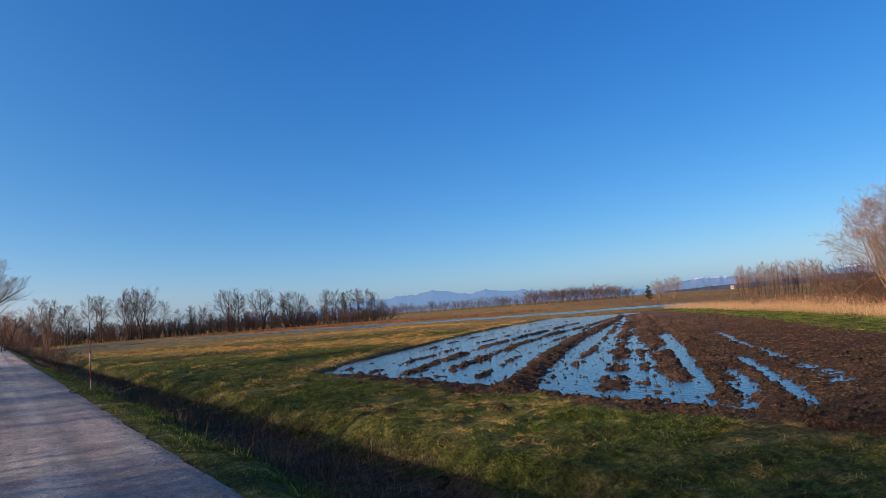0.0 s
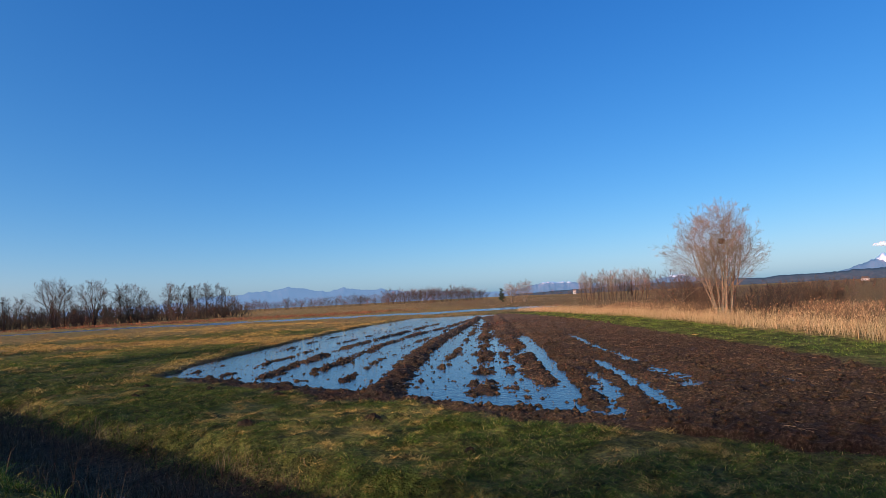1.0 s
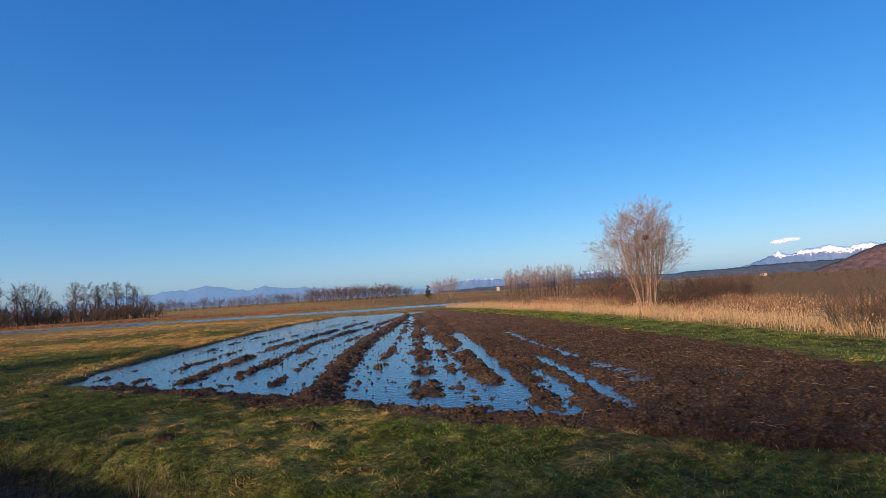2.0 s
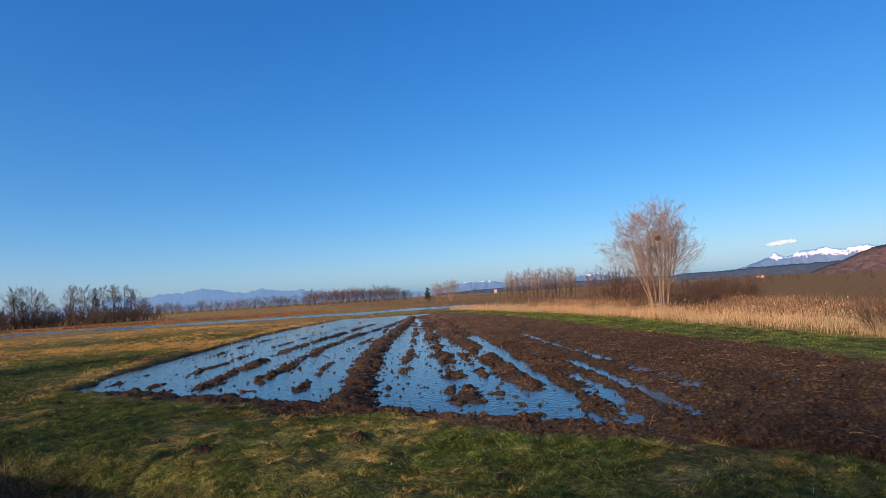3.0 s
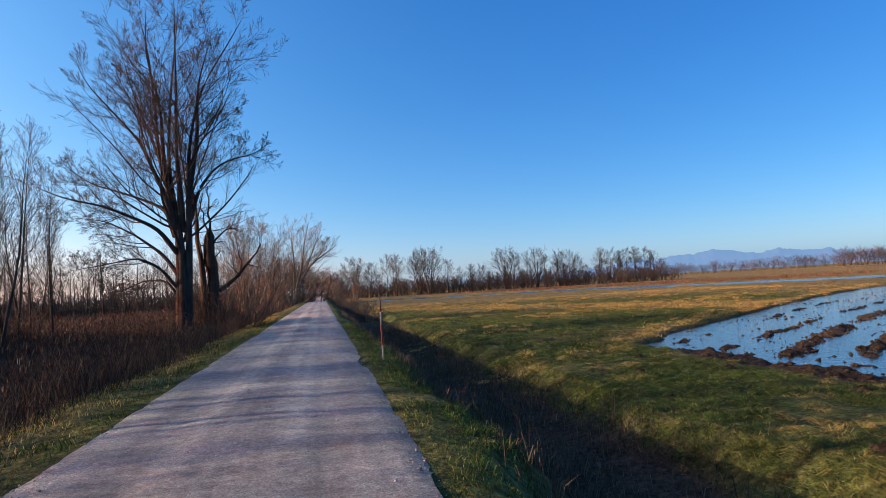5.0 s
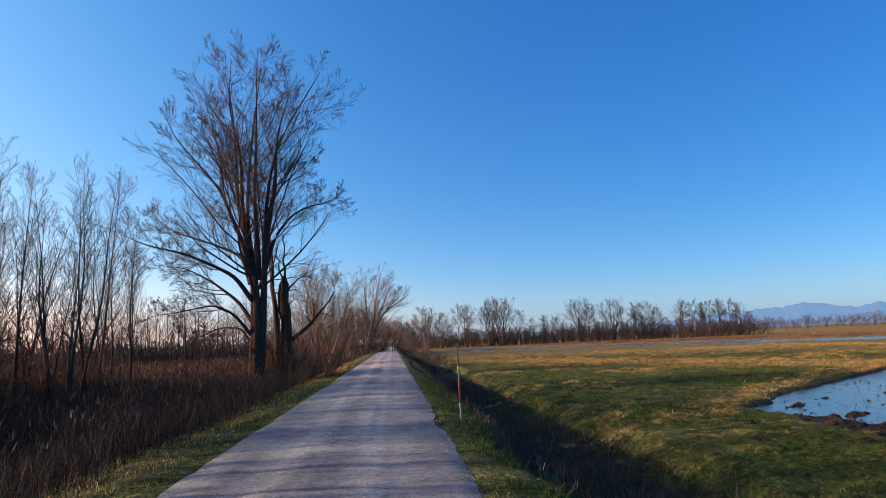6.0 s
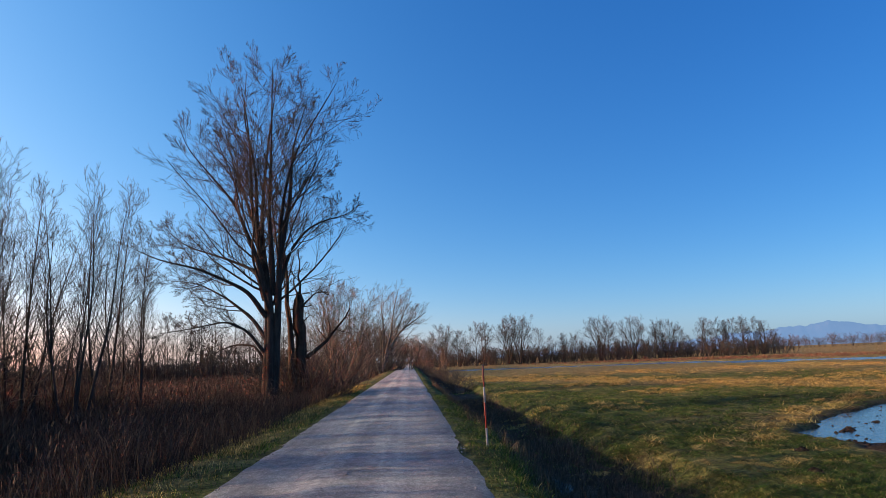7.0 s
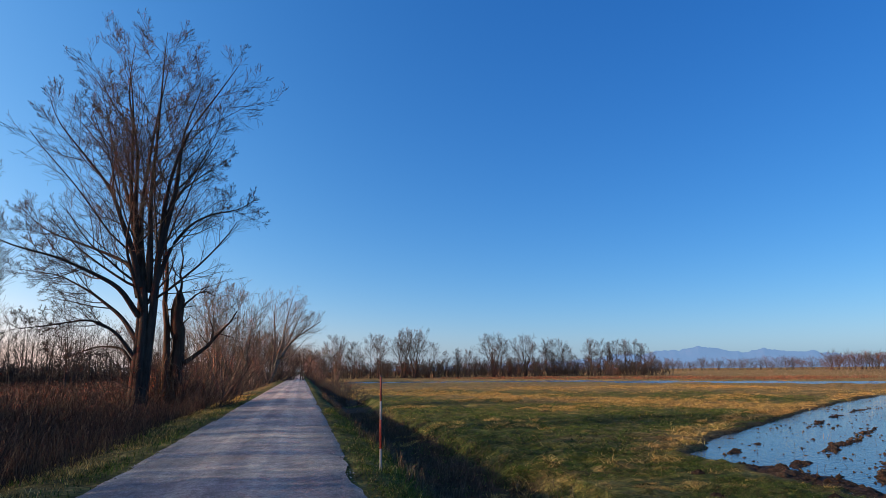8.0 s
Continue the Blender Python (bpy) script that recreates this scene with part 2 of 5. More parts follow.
def road_mat():
    m, nt, b = mat("gravel", 0.9, 0.25)
    tc = nt.nodes.new("ShaderNodeTexCoord").outputs["Object"]
    stone = node(nt, "ShaderNodeTexVoronoi", Scale=70.0)
    nt.links.new(tc, stone.inputs["Vector"])
    fine = noise_at(nt, 60.0, 4, 0.7, tc)
    wide = noise_at(nt, 0.8, 5, 0.65, tc)
    mp = node(nt, "ShaderNodeMapping", Scale=(1.6, 0.12, 1))
    nt.links.new(tc, mp.inputs[0])
    track = noise_at(nt, 1.0, 4, 0.6, mp.outputs[0])
    c = ramp(nt, wide.outputs["Fac"], [(0.3, (0.345, 0.358, 0.345)), (0.7, (0.59, 0.61, 0.585))])
    patch = noise_at(nt, 7.0, 7, 0.75, tc)
    place = nt.nodes.new("ShaderNodeSeparateXYZ")
    nt.links.new(tc, place.inputs[0])
    off = nt.nodes.new("ShaderNodeMath")
    off.operation = "ABSOLUTE"
    nt.links.new(place.outputs["X"], off.inputs[0])
    wander = nt.nodes.new("ShaderNodeMath")
    wander.operation = "MULTIPLY_ADD"
    nt.links.new(track.outputs["Fac"], wander.inputs[0])
    wander.inputs[1].default_value = 0.5
    nt.links.new(off.outputs[0], wander.inputs[2])
    worn = ramp(nt, wander.outputs[0], [(0.30, (0.78, 0.78, 0.79)), (0.62, (1.12, 1.1, 1.06)), (0.85, (1.18, 1.15, 1.1)), (1.0, (0.86, 0.85, 0.84))])
    c = mix(nt, 1.0, c, worn, "MULTIPLY")
    c = mix(nt, 0.7, c, ramp(nt, patch.outputs["Fac"], [(0.36, (0.5, 0.49, 0.48)), (0.62, (1.12, 1.11, 1.09))]), "MULTIPLY")
    c = mix(nt, 0.6, c, ramp(nt, track.outputs["Fac"], [(0.4, (0.55, 0.55, 0.56)), (0.6, (1.12, 1.09, 1.04))]), "MULTIPLY")
    c = mix(nt, 0.6, c, ramp(nt, stone.outputs["Color"], [(0.1, (0.45, 0.45, 0.45)), (0.9, (1.35, 1.34, 1.32))]), "MULTIPLY")
    grit = noise_at(nt, 24.0, 3, 0.8, tc)
    c = mix(nt, 0.5, c, ramp(nt, grit.outputs["Fac"], [(0.38, (0.6, 0.6, 0.6)), (0.62, (1.3, 1.29, 1.27))]), "MULTIPLY")
    c = mix(nt, 0.5, c, ramp(nt, fine.outputs["Fac"], [(0.35, (0.5, 0.5, 0.5)), (0.65, (1.1, 1.1, 1.1))]), "MULTIPLY")
    nt.links.new(c, b.inputs["Base Color"])
    rough = nt.nodes.new("ShaderNodeMath")
    rough.operation = "ADD"
    nt.links.new(fine.outputs["Fac"], rough.inputs[0])
    nt.links.new(patch.outputs["Fac"], rough.inputs[1])
    bump(nt, b, rough.outputs[0], 1.0, 0.03)
    return m


def mud_mat():
    m, nt, b = mat("wet_mud", 0.8, 0.12)
    tc = nt.nodes.new("ShaderNodeTexCoord").outputs["Object"]
    clod = noise_at(nt, 13.0, 8, 0.75, tc)
    wide = noise_at(nt, 0.6, 4, 0.6, tc)
    c = ramp(nt, clod.outputs["Fac"], [(0.32, (0.014, 0.009, 0.006)), (0.52, (0.060, 0.040, 0.025)), (0.70, (0.21, 0.142, 0.09))])
    far = attribute(nt, "dryness")
    c = mix(nt, far, c, ramp(nt, clod.outputs["Fac"], [(0.32, (0.038, 0.026, 0.017)), (0.68, (0.20, 0.137, 0.088))]))
    c = mix(nt, 0.5, c, ramp(nt, wide.outputs["Fac"], [(0.38, (0.4, 0.4, 0.4)), (0.62, (1.15, 1.15, 1.15))]), "MULTIPLY")
    nt.links.new(c, b.inputs["Base Color"])
    nt.links.new(ramp(nt, wide.outputs["Fac"], [(0.30, (0.5, 0.5, 0.5)), (0.42, (0.95, 0.95, 0.95))]), b.inputs["Roughness"])
    bump(nt, b, clod.outputs["Fac"], 1.0, 0.11)
    return m


def water_mat(name, base, ripple, rough=0.03, deep=0.02):
    m, nt, b = mat(name, rough, 0.5)
    b.inputs["Base Color"].default_value = (*base, 1)
    b.inputs["IOR"].default_value = 1.333
    w = noise_at(nt, 5.0, 3, 0.6)
    bump(nt, b, w.outputs["Fac"], ripple, deep)
    return m


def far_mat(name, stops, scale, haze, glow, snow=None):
    """Distant hills seen through kilometres of air: the haze is put in as a glow of the hills' own material."""
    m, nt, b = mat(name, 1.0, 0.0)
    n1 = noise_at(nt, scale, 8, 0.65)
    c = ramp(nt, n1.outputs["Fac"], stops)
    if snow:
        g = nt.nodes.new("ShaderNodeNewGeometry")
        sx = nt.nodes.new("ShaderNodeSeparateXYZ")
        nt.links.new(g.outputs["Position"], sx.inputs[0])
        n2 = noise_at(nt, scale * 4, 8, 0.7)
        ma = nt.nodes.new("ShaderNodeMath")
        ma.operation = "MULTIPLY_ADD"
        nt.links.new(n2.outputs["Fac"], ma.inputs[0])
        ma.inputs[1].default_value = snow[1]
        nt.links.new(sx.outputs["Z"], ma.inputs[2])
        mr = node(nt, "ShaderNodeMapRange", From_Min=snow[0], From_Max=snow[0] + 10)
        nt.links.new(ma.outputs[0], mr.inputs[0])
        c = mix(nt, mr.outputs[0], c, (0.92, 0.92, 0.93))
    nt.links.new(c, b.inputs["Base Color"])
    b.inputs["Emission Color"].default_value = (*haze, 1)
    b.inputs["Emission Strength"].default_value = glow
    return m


def plain_mat(name, colour, rough=0.6, scale=20.0, vary=0.25):
    m, nt, b = mat(name, rough, 0.3)
    n1 = noise_at(nt, scale, 5, 0.65)
    low = tuple(c * (1 - vary) for c in colour)
    nt.links.new(ramp(nt, n1.outputs["Fac"], [(0.35, low), (0.65, colour)]), b.inputs["Base Color"])
    return m


M_ground, M_road, M_mud = ground_mat(), road_mat(), mud_mat()
M_water = water_mat("flood_water", (0.020, 0.022, 0.020), 0.5, 0.03, 0.03)
M_channel = water_mat("channel_water", (0.03, 0.032, 0.03), 1.0, 0.12, 0.06)

# ---- the lie of the land ----
ROW_C, ROW_S = math.cos(radians(37.6)), math.sin(radians(37.6))     # the ploughed rows' heading
FIELD_Z, WATER_Z = -1.10, -1.20


LEFT_RIM = [(9, 27), (13.0, 30.9), (16, 33.9), (20, 37.3), (26.5, 42.0), (35, 48.5), (44.2, 54.8), (53, 60.3), (64, 66), (90, 82)]
RIGHT_RIM = [(-40, -28), (12.2, -1.0), (20.5, 3.9), (25.5, 7.3), (28.6, 10.0), (32.1, 13.2), (37.7, 17.9), (46.3, 25.5), (56, 33.8), (68.5, 46.9), (90, 72), (400, 430)]


def rim_at(line, x):
    return np.interp(x, [a for a, _ in line], [b for _, b in line])


def past_right(x, y):
    """Metres beyond the field's far side, across the green strip to the reeds."""
    return (rim_at(RIGHT_RIM, x) - y) * 0.80


def in_mud(x, y):
    """Metres inside the ploughed field's edge (negative outside)."""
    wob = 0.22 * vnoise(x, y, 1.6, 3) + 0.12 * vnoise(x, y, 0.5, 4)
    front = x - 11.9 - 0.9 * smooth(24, 29, y) - 0.15 * vnoise(y, 0 * y, 3.0, 8)
    left = (rim_at(LEFT_RIM, x) - y) * 0.83
    far = 98.0 - (x * ROW_C + y * ROW_S)
    return np.minimum(np.minimum(front, left), np.minimum(-past_right(x, y), far)) + wob


def in_channel(x, y):
    """Metres inside the long flooded hollow that crosses the meadow."""
    best = np.full(np.shape(x), -1e9)
    line = [(16, 158), (44, 152), (62, 138), (72, 122), (86, 106), (95, 88), (112, 80)]
    for (ax, ay), (bx, by) in zip(line, line[1:]):
        dx, dy = bx - ax, by - ay
        t = np.clip(((x - ax) * dx + (y - ay) * dy) / (dx * dx + dy * dy), 0, 1)
        best = np.maximum(best, 11.5 - np.hypot(x - ax - t * dx, y - ay - t * dy))
    return best + 5.0 * vnoise(x, y, 7, 11) + 3.0 * vnoise(x, y, 2.6, 12)


def ground_z(x, y):
    x, y = np.asarray(x, float), np.asarray(y, float)
    bank = x + smooth(2.0, 2.8, x) * (0.28 * vnoise(y, 0 * y, 3.4, 6) + 0.14 * vnoise(y, 0 * y, 1.1, 7)) * smooth(9.5, 7.0, x)
    right = np.interp(bank, [1.6, 1.9, 2.35, 2.8, 3.5, 4.1, 5.3, 6.4, 7.3], [-0.05, -0.03, -0.12, -0.5, -1.3, -1.75, -1.75, -1.62, FIELD_Z])
    left = np.interp(-x, [1.6, 1.9, 3.0, 4.2, 7.0], [-0.05, -0.03, -0.14, -0.45, -0.75])
    z = np.where(x > 0, right, left)
    off = smooth(1.7, 2.6, np.abs(x))
    z = z + off * (0.06 * vnoise(x, y, 0.75, 1) + 0.06 * vnoise(x, y, 1.9, 2) + 0.04 * vnoise(x, y, 9, 5))
    z = z + smooth(5.8, 6.8, x) * (0.085 * vnoise(x, y, 0.46, 13) + 0.045 * vnoise(x, y, 0.26, 14))
    d = in_mud(x, y)
    z = np.where((x > 7.4) & (z < FIELD_Z), FIELD_Z + 0.35 * (z - FIELD_Z), z)
    z = z + (-1.65 - z) * smooth(-0.1, 0.8, d) * (x > 8)
    c = in_channel(x, y)
    z = z - 0.40 * smooth(-0.5, 3.0, c)
    # beyond the green strip the plain falls gently to the marsh
    return z - 0.035 * np.clip((5.0 + 0.63 * (x - 22.1) - y) * 0.85, 0, 120) * (x > 8)


def grid_faces(nx, ny):
    i = np.arange(nx - 1)[:, None] * ny + np.arange(ny - 1)[None]
    return np.stack([i, i + ny, i + ny + 1, i + 1], -1).reshape(-1, 4)


def stamp(me, name, values):
    a = me.attributes.new(name, "FLOAT", "POINT")
    a.data.foreach_set("value", np.asarray(values, np.float32).ravel())


def dry_zone(X, Y):
    """How straw-coloured the sward is: green by the field's head, dry bands across the meadow, tan flats far off."""
    past = (Y - rim_at(LEFT_RIM, X)) * 0.83
    dry = 0.02 + 0.16 * vnoise(X, Y, 5, 21) + 0.1 * vnoise(X, Y, 1.5, 22)
    s = 0.88 * X + 0.47 * Y
    band = np.exp(-(((s - 50 - 2 * vnoise(X, Y, 9, 23)) / 4.5) ** 2)) * 0.60 + 0.28 * smooth(60, 80, s) + 0.06 * smooth(30, 44, s)
    rim = np.exp(-((past - 1.0) / 1.1) ** 2) * 0.45
    dry = np.where((past > -1) & (X > 5), dry + band + rim - 0.05, dry)
    dry = dry + 0.8 * smooth(75, 130, np.hypot(X, Y)) * (X > 4)
    beyond = past_right(X, Y)
    dry = dry + (X > 14) * (-0.25 * smooth(0, 1.5, beyond) + 0.9 * smooth(4.6, 6.6, beyond))
    return dry + 0.45 * smooth(-2.0, -3.0, X)


def build_ground():
    far = 30 * 1.18 ** np.arange(1, 31)
    far = far[far < 4600]
    gx = np.concatenate([-np.flip(far) - 30, np.arange(-60, -8, 2.0), np.arange(-8, 5, 0.26), np.arange(5, 13.4, 0.12), np.arange(13.4, 100, 0.9), 70 + far])
    gy = np.concatenate([-np.flip(far), np.arange(-30, 1, 1.2), np.arange(1, 33, 0.14), np.arange(33, 60, 0.45), np.arange(60, 200, 1.6), 170 + far])
    gx, gy = np.unique(gx.round(3)), np.unique(gy.round(3))
    X, Y = np.meshgrid(gx, gy, indexing="ij")
    Z = ground_z(X, Y)
    me = mesh_of("ground", np.stack([X, Y, Z], -1).reshape(-1, 3), grid_faces(len(gx), len(gy)), M_ground)
    # how dry the sward is: green by the field's head, straw-coloured bands beyond
    dry = dry_zone(X, Y)
    stamp(me, "dry", np.clip(dry, -0.3, 1))
    bare = smooth(2.7, 3.5, X) * smooth(6.9, 6.1, X + 0.6 * vnoise(X, Y, 1.8, 8))
    bare = np.maximum(bare, smooth(-3.8, -6.5, X) * 0.9)
    bare = np.maximum(bare, smooth(-0.5, 0.3, in_mud(X, Y)) * (X > 8))
    bare = np.maximum(bare, 0.45 * smooth(9, 14, past_right(X, Y)) * (X > 14))
    stamp(me, "bare", np.clip(bare, 0, 1))
    tagged(new("ground", me), "wet winter meadow with green and straw-coloured grass", "ground", kind="structure")


def build_road():
    gx = np.linspace(-1.95, 1.95, 27)
    gy = np.concatenate([np.arange(-30, 60, 0.3), np.arange(60, 420, 3.0)])
    X, Y = np.meshgrid(gx, gy, indexing="ij")
    edge = 1.80 + 0.19 * vnoise(Y, np.sign(X) * 9, 1.7, 31) + 0.07 * vnoise(Y, np.sign(X) * 9, 0.5, 32)
    X = X * edge / 1.95
    a = np.abs(X) / 1.8
    Z = 0.03 - 0.05 * a ** 2 - 0.05 * smooth(0.93, 1.02, a)
    Z = Z - 0.02 * np.exp(-((np.abs(X) - 0.85) / 0.28) ** 2) + 0.008 * vnoise(X, Y, 0.5, 33)
    hole = np.exp(-(((X + 0.9) / 0.35) ** 2 + ((Y - 14.0) / 0.3) ** 2))
    Z = Z - 0.03 * hole
    me = mesh_of("road", np.stack([X, Y, Z], -1).reshape(-1, 3), grid_faces(len(gx), len(gy)), M_road)
    tagged(new("road", me), "straight pale gravel farm road with worn wheel tracks", "road", kind="structure")


def mud_height(u, v, x, y):
    """The ploughed soil over the water level, in the rows' own axes."""
    base = -0.075 + 0.14 * smooth(-0.75, -1.3, v) + 0.12 * smooth(40, 52, u) * smooth(1.5, 0.6, v)
    base = base - 0.13 * smooth(89, 93, u) + 0.02 * vnoise(u, v * 3.0, 2.2, 41)

    def ridge(line, wide, high, gap):
        us, vs = [a for a, _ in line], [b for _, b in line]
        mid = np.interp(u, us, vs) + 0.12 * vnoise(u, vs[0] * 7 + 0 * u, 1.5, 44)
        ends = smooth(us[0] - 1.0, us[0] + 0.6, u) * smooth(us[-1] + 2, us[-1] - 2, u)
        broken = smooth(gap - 0.25, gap + 0.25, vnoise(u, vs[0] * 5 + 0 * u, 2.0, 45) + 0.5 * vnoise(u, vs[0] * 5 + 0 * u, 0.7, 46) + 0.9 * vnoise(u, v, 0.26, 48))
        return high * np.exp(-((v - mid) / wide) ** 2) * broken * ends

    h = base + ridge([(27, 11.2), (36.7, 11.1), (42.8, 10.8), (50, 9.8), (72, 6.9)], 0.36, 0.16, -0.12)
    h = h + ridge([(24, 9.6), (34, 9.0), (42.4, 8.6), (52.8, 7.4), (64, 5.2), (80, 3.2)], 0.36, 0.16, -0.2)
    h = h + ridge([(20.5, 5.5), (34.4, 5.4), (44, 5.1), (59, 3.9), (73, 2.9), (90, 2.2)], 0.50, 0.25, -0.95)
    h = h + ridge([(20, 2.4), (28.5, 2.2), (37, 2.0), (54.7, 1.7), (68, 1.4), (88, 1.2)], 0.40, 0.18, -0.05)
    h = h + ridge([(21.5, 0.28), (32, 0.25), (40, 0.42), (62, -0.2), (90, -0.6)], 0.50, 0.20, -0.6)
    h = h + ridge([(17.5, -0.5), (23.2, -0.75), (34.5, -1.2), (44, -1.5)], 0.34, 0.16, -0.05)
    h = h + ridge([(23, 4.3), (31.8, 3.6), (48, 2.9), (70, 2.2)], 0.24, 0.12, 0.2) + ridge([(24, 7.4), (40, 6.8), (60, 5.0)], 0.22, 0.11, 0.3)
    h = h + ridge([(26, 13.4), (42, 12.8), (60, 11.0), (85, 8.0)], 0.26, 0.11, 0.3) + ridge([(30, 15.4), (50, 15.0), (80, 12.4)], 0.22, 0.11, 0.5)
    h = h + ridge([(18, 1.3), (30, 1.2), (60, 0.7)], 0.2, 0.11, 0.35)

    def trough(line, wide, deep):
        us, vs = [a for a, _ in line], [b for _, b in line]
        mid = np.interp(u, us, vs) + 0.1 * vnoise(u, vs[0] + 0 * u, 1.2, 47)
        return -deep * np.exp(-((v - mid) / wide) ** 2) * smooth(us[0] - 1.0, us[0] + 0.6, u) * smooth(us[-1] + 1.2, us[-1] - 0.8, u)

    h = h + trough([(17.6, 0.5), (20.9, -0.2), (29.2, -0.35), (41.8, -0.57)], 0.24, 0.15) + trough([(17, -2.1), (22.6, -2.36), (28, -2.3)], 0.30, 0.14)
    h = h + trough([(18.4, -1.2), (24, -1.5)], 0.34, 0.12) + trough([(26.5, -3.75), (33, -3.55), (45, -3.75)], 0.28, 0.13)
    h = h + trough([(19.6, -3.7), (24.5, -3.7)], 0.5, 0.11) + trough([(29.5, -6.8), (33.3, -6.4)], 0.2, 0.11)
    h = h + trough([(21.6, -6.45), (23.3, -6.25)], 0.2, 0.12) + trough([(19.8, -6.5), (20.8, -6.5)], 0.24, 0.12) + trough([(17.9, -7.4), (18.5, -7.4)], 0.16, 0.10)
    d = in_mud(x, y)
    # a trodden margin along the near side
    near = x - 11.9
    h = h + 0.15 * smooth(1.9 + 0.6 * vnoise(y, 0 * y, 2.2, 49), 0.9, near) * smooth(29.5, 27.0, y)
    rough = 0.062 * vnoise(u, v, 0.30, 42) + 0.045 * vnoise(u, v, 0.2, 43) + 0.028 * vnoise(u, v, 0.12, 50)
    return h + rough * np.clip(0.6 + 8 * (h + 0.05), 0.25, 1.1), d


def build_mud():
    us = [5.5]
    while us[-1] < 100:
        us.append(us[-1] + max(0.08, 0.0045 * (us[-1] - 2)))
    u = np.array(us)
    v = np.concatenate([np.arange(-16, -8, 0.14), np.arange(-8, 19.5, 0.085)])
    U, V = np.meshgrid(u, v, indexing="ij")
    X, Y = U * ROW_C - V * ROW_S, U * ROW_S + V * ROW_C
    H, D = mud_height(U, V, X, Y)
    Z = WATER_Z + H
    # the soil's rim dips under the turf
    Z = np.where(D < 0.05, np.minimum(Z, ground_z(X, Y) - 0.02), Z)
    faces = grid_faces(len(u), len(v))
    faces = faces[(D.ravel()[faces] > -0.45).all(1)]
    used, back = np.unique(faces, return_inverse=True)
    verts = np.stack([X, Y, Z], -1).reshape(-1, 3)[used]
    me = mesh_of("mud_field", verts, back.reshape(-1, 4), M_mud)
    stamp(me, "dryness", (smooth(28, 60, U) * smooth(-0.02, 0.1, H)).ravel()[used])
    tagged(new("mud_field", me), "ploughed dark brown field, rutted and half under water", "field", kind="structure")
    # water lies in the furrows
    u2, v2 = np.arange(5, 101, 0.9), np.arange(-9, 20, 0.6)
    U, V = np.meshgrid(u2, v2, indexing="ij")
    X, Y = U * ROW_C - V * ROW_S, U * ROW_S + V * ROW_C
    D = in_mud(X, Y)
    faces = grid_faces(len(u2), len(v2))
    faces = faces[(D.ravel()[faces] > 0.0).any(1)]
    used, back = np.unique(faces, return_inverse=True)
    verts = np.stack([X, Y, np.full(X.shape, WATER_Z)], -1).reshape(-1, 3)[used]
    tagged(new("flood_water", mesh_of("flood_water", verts, back.reshape(-1, 4), M_water)), "still blue-reflecting flood water between the furrows", "water", kind="structure")
    # the hollow across the meadow, and the ditch
    gx, gy = np.arange(0, 160, 2.5), np.arange(70, 200, 2.5)
    X, Y = np.meshgrid(gx, gy, indexing="ij")
    faces = grid_faces(len(gx), len(gy))
    faces = faces[(in_channel(X, Y).ravel()[faces] > -1.5).any(1)]
    used, back = np.unique(faces, return_inverse=True)
    verts = np.stack([X, Y, np.full(X.shape, -1.22)], -1).reshape(-1, 3)[used]
    tagged(new("channel_water", mesh_of("channel_water", verts, back.reshape(-1, 4), M_channel)), "long shallow strip of flood water across the meadow", "water", kind="structure")
    gx, gy = np.array([3.9, 4.6, 5.3]), np.arange(-25, 160, 2.0)
    X, Y = np.meshgrid(gx, gy, indexing="ij")
    me = mesh_of("ditch_water", np.stack([X, Y, np.full(X.shape, -1.815)], -1).reshape(-1, 3), grid_faces(3, len(gy)), M_channel)
    tagged(new("ditch_water", me), "dark water in the bottom of the roadside ditch", "water", kind="structure")


build_ground()
build_road()
build_mud()


# ---- hills and mountains ----
def ridge_range(name, label, az0, az1, dist, tops, material, seed, rough=0.16, depth=500.0, cols=300, crag=0.5, foot=-3.0):
    """A range of hills between two headings; tops: (heading, elevation in degrees) along its skyline."""
    az = np.linspace(az0, az1, cols)
    el = np.interp(az, [a for a, _ in tops], [e for _, e in tops])
    top = dist * np.tan(np.radians(el))
    top = top * (1 + rough * vnoise(az * 0.6, az * 0, 1.0, seed) + 0.5 * rough * vnoise(az * 1.7, az * 0, 1.0, seed + 1) + 0.35 * rough * vnoise(az * 6, az * 0, 1.0, seed + 2))
    rows = 14
    verts = []
    for k in range(rows):
        f = k / (rows - 1)
        r = dist - depth * (1 - f)
        h = foot + (top - foot) * f ** 1.1 * (1 + (1 - f) * f * crag * vnoise(az * 2.5 + 2 * f, az * 0 + f * 5, 1.0, seed + 4))
        verts.append(np.stack([r * np.sin(np.radians(az)), r * np.cos(np.radians(az)), h], -1))
    verts.append(np.stack([(dist + 60) * np.sin(np.radians(az)), (dist + 60) * np.cos(np.radians(az)), np.full(cols, foot)], -1))
    verts = np.concatenate(verts)
    me = mesh_of(name, verts, grid_faces(rows + 1, cols)[:, ::-1], material)
    return tagged(new(name, me), label, "mountain", kind="structure")


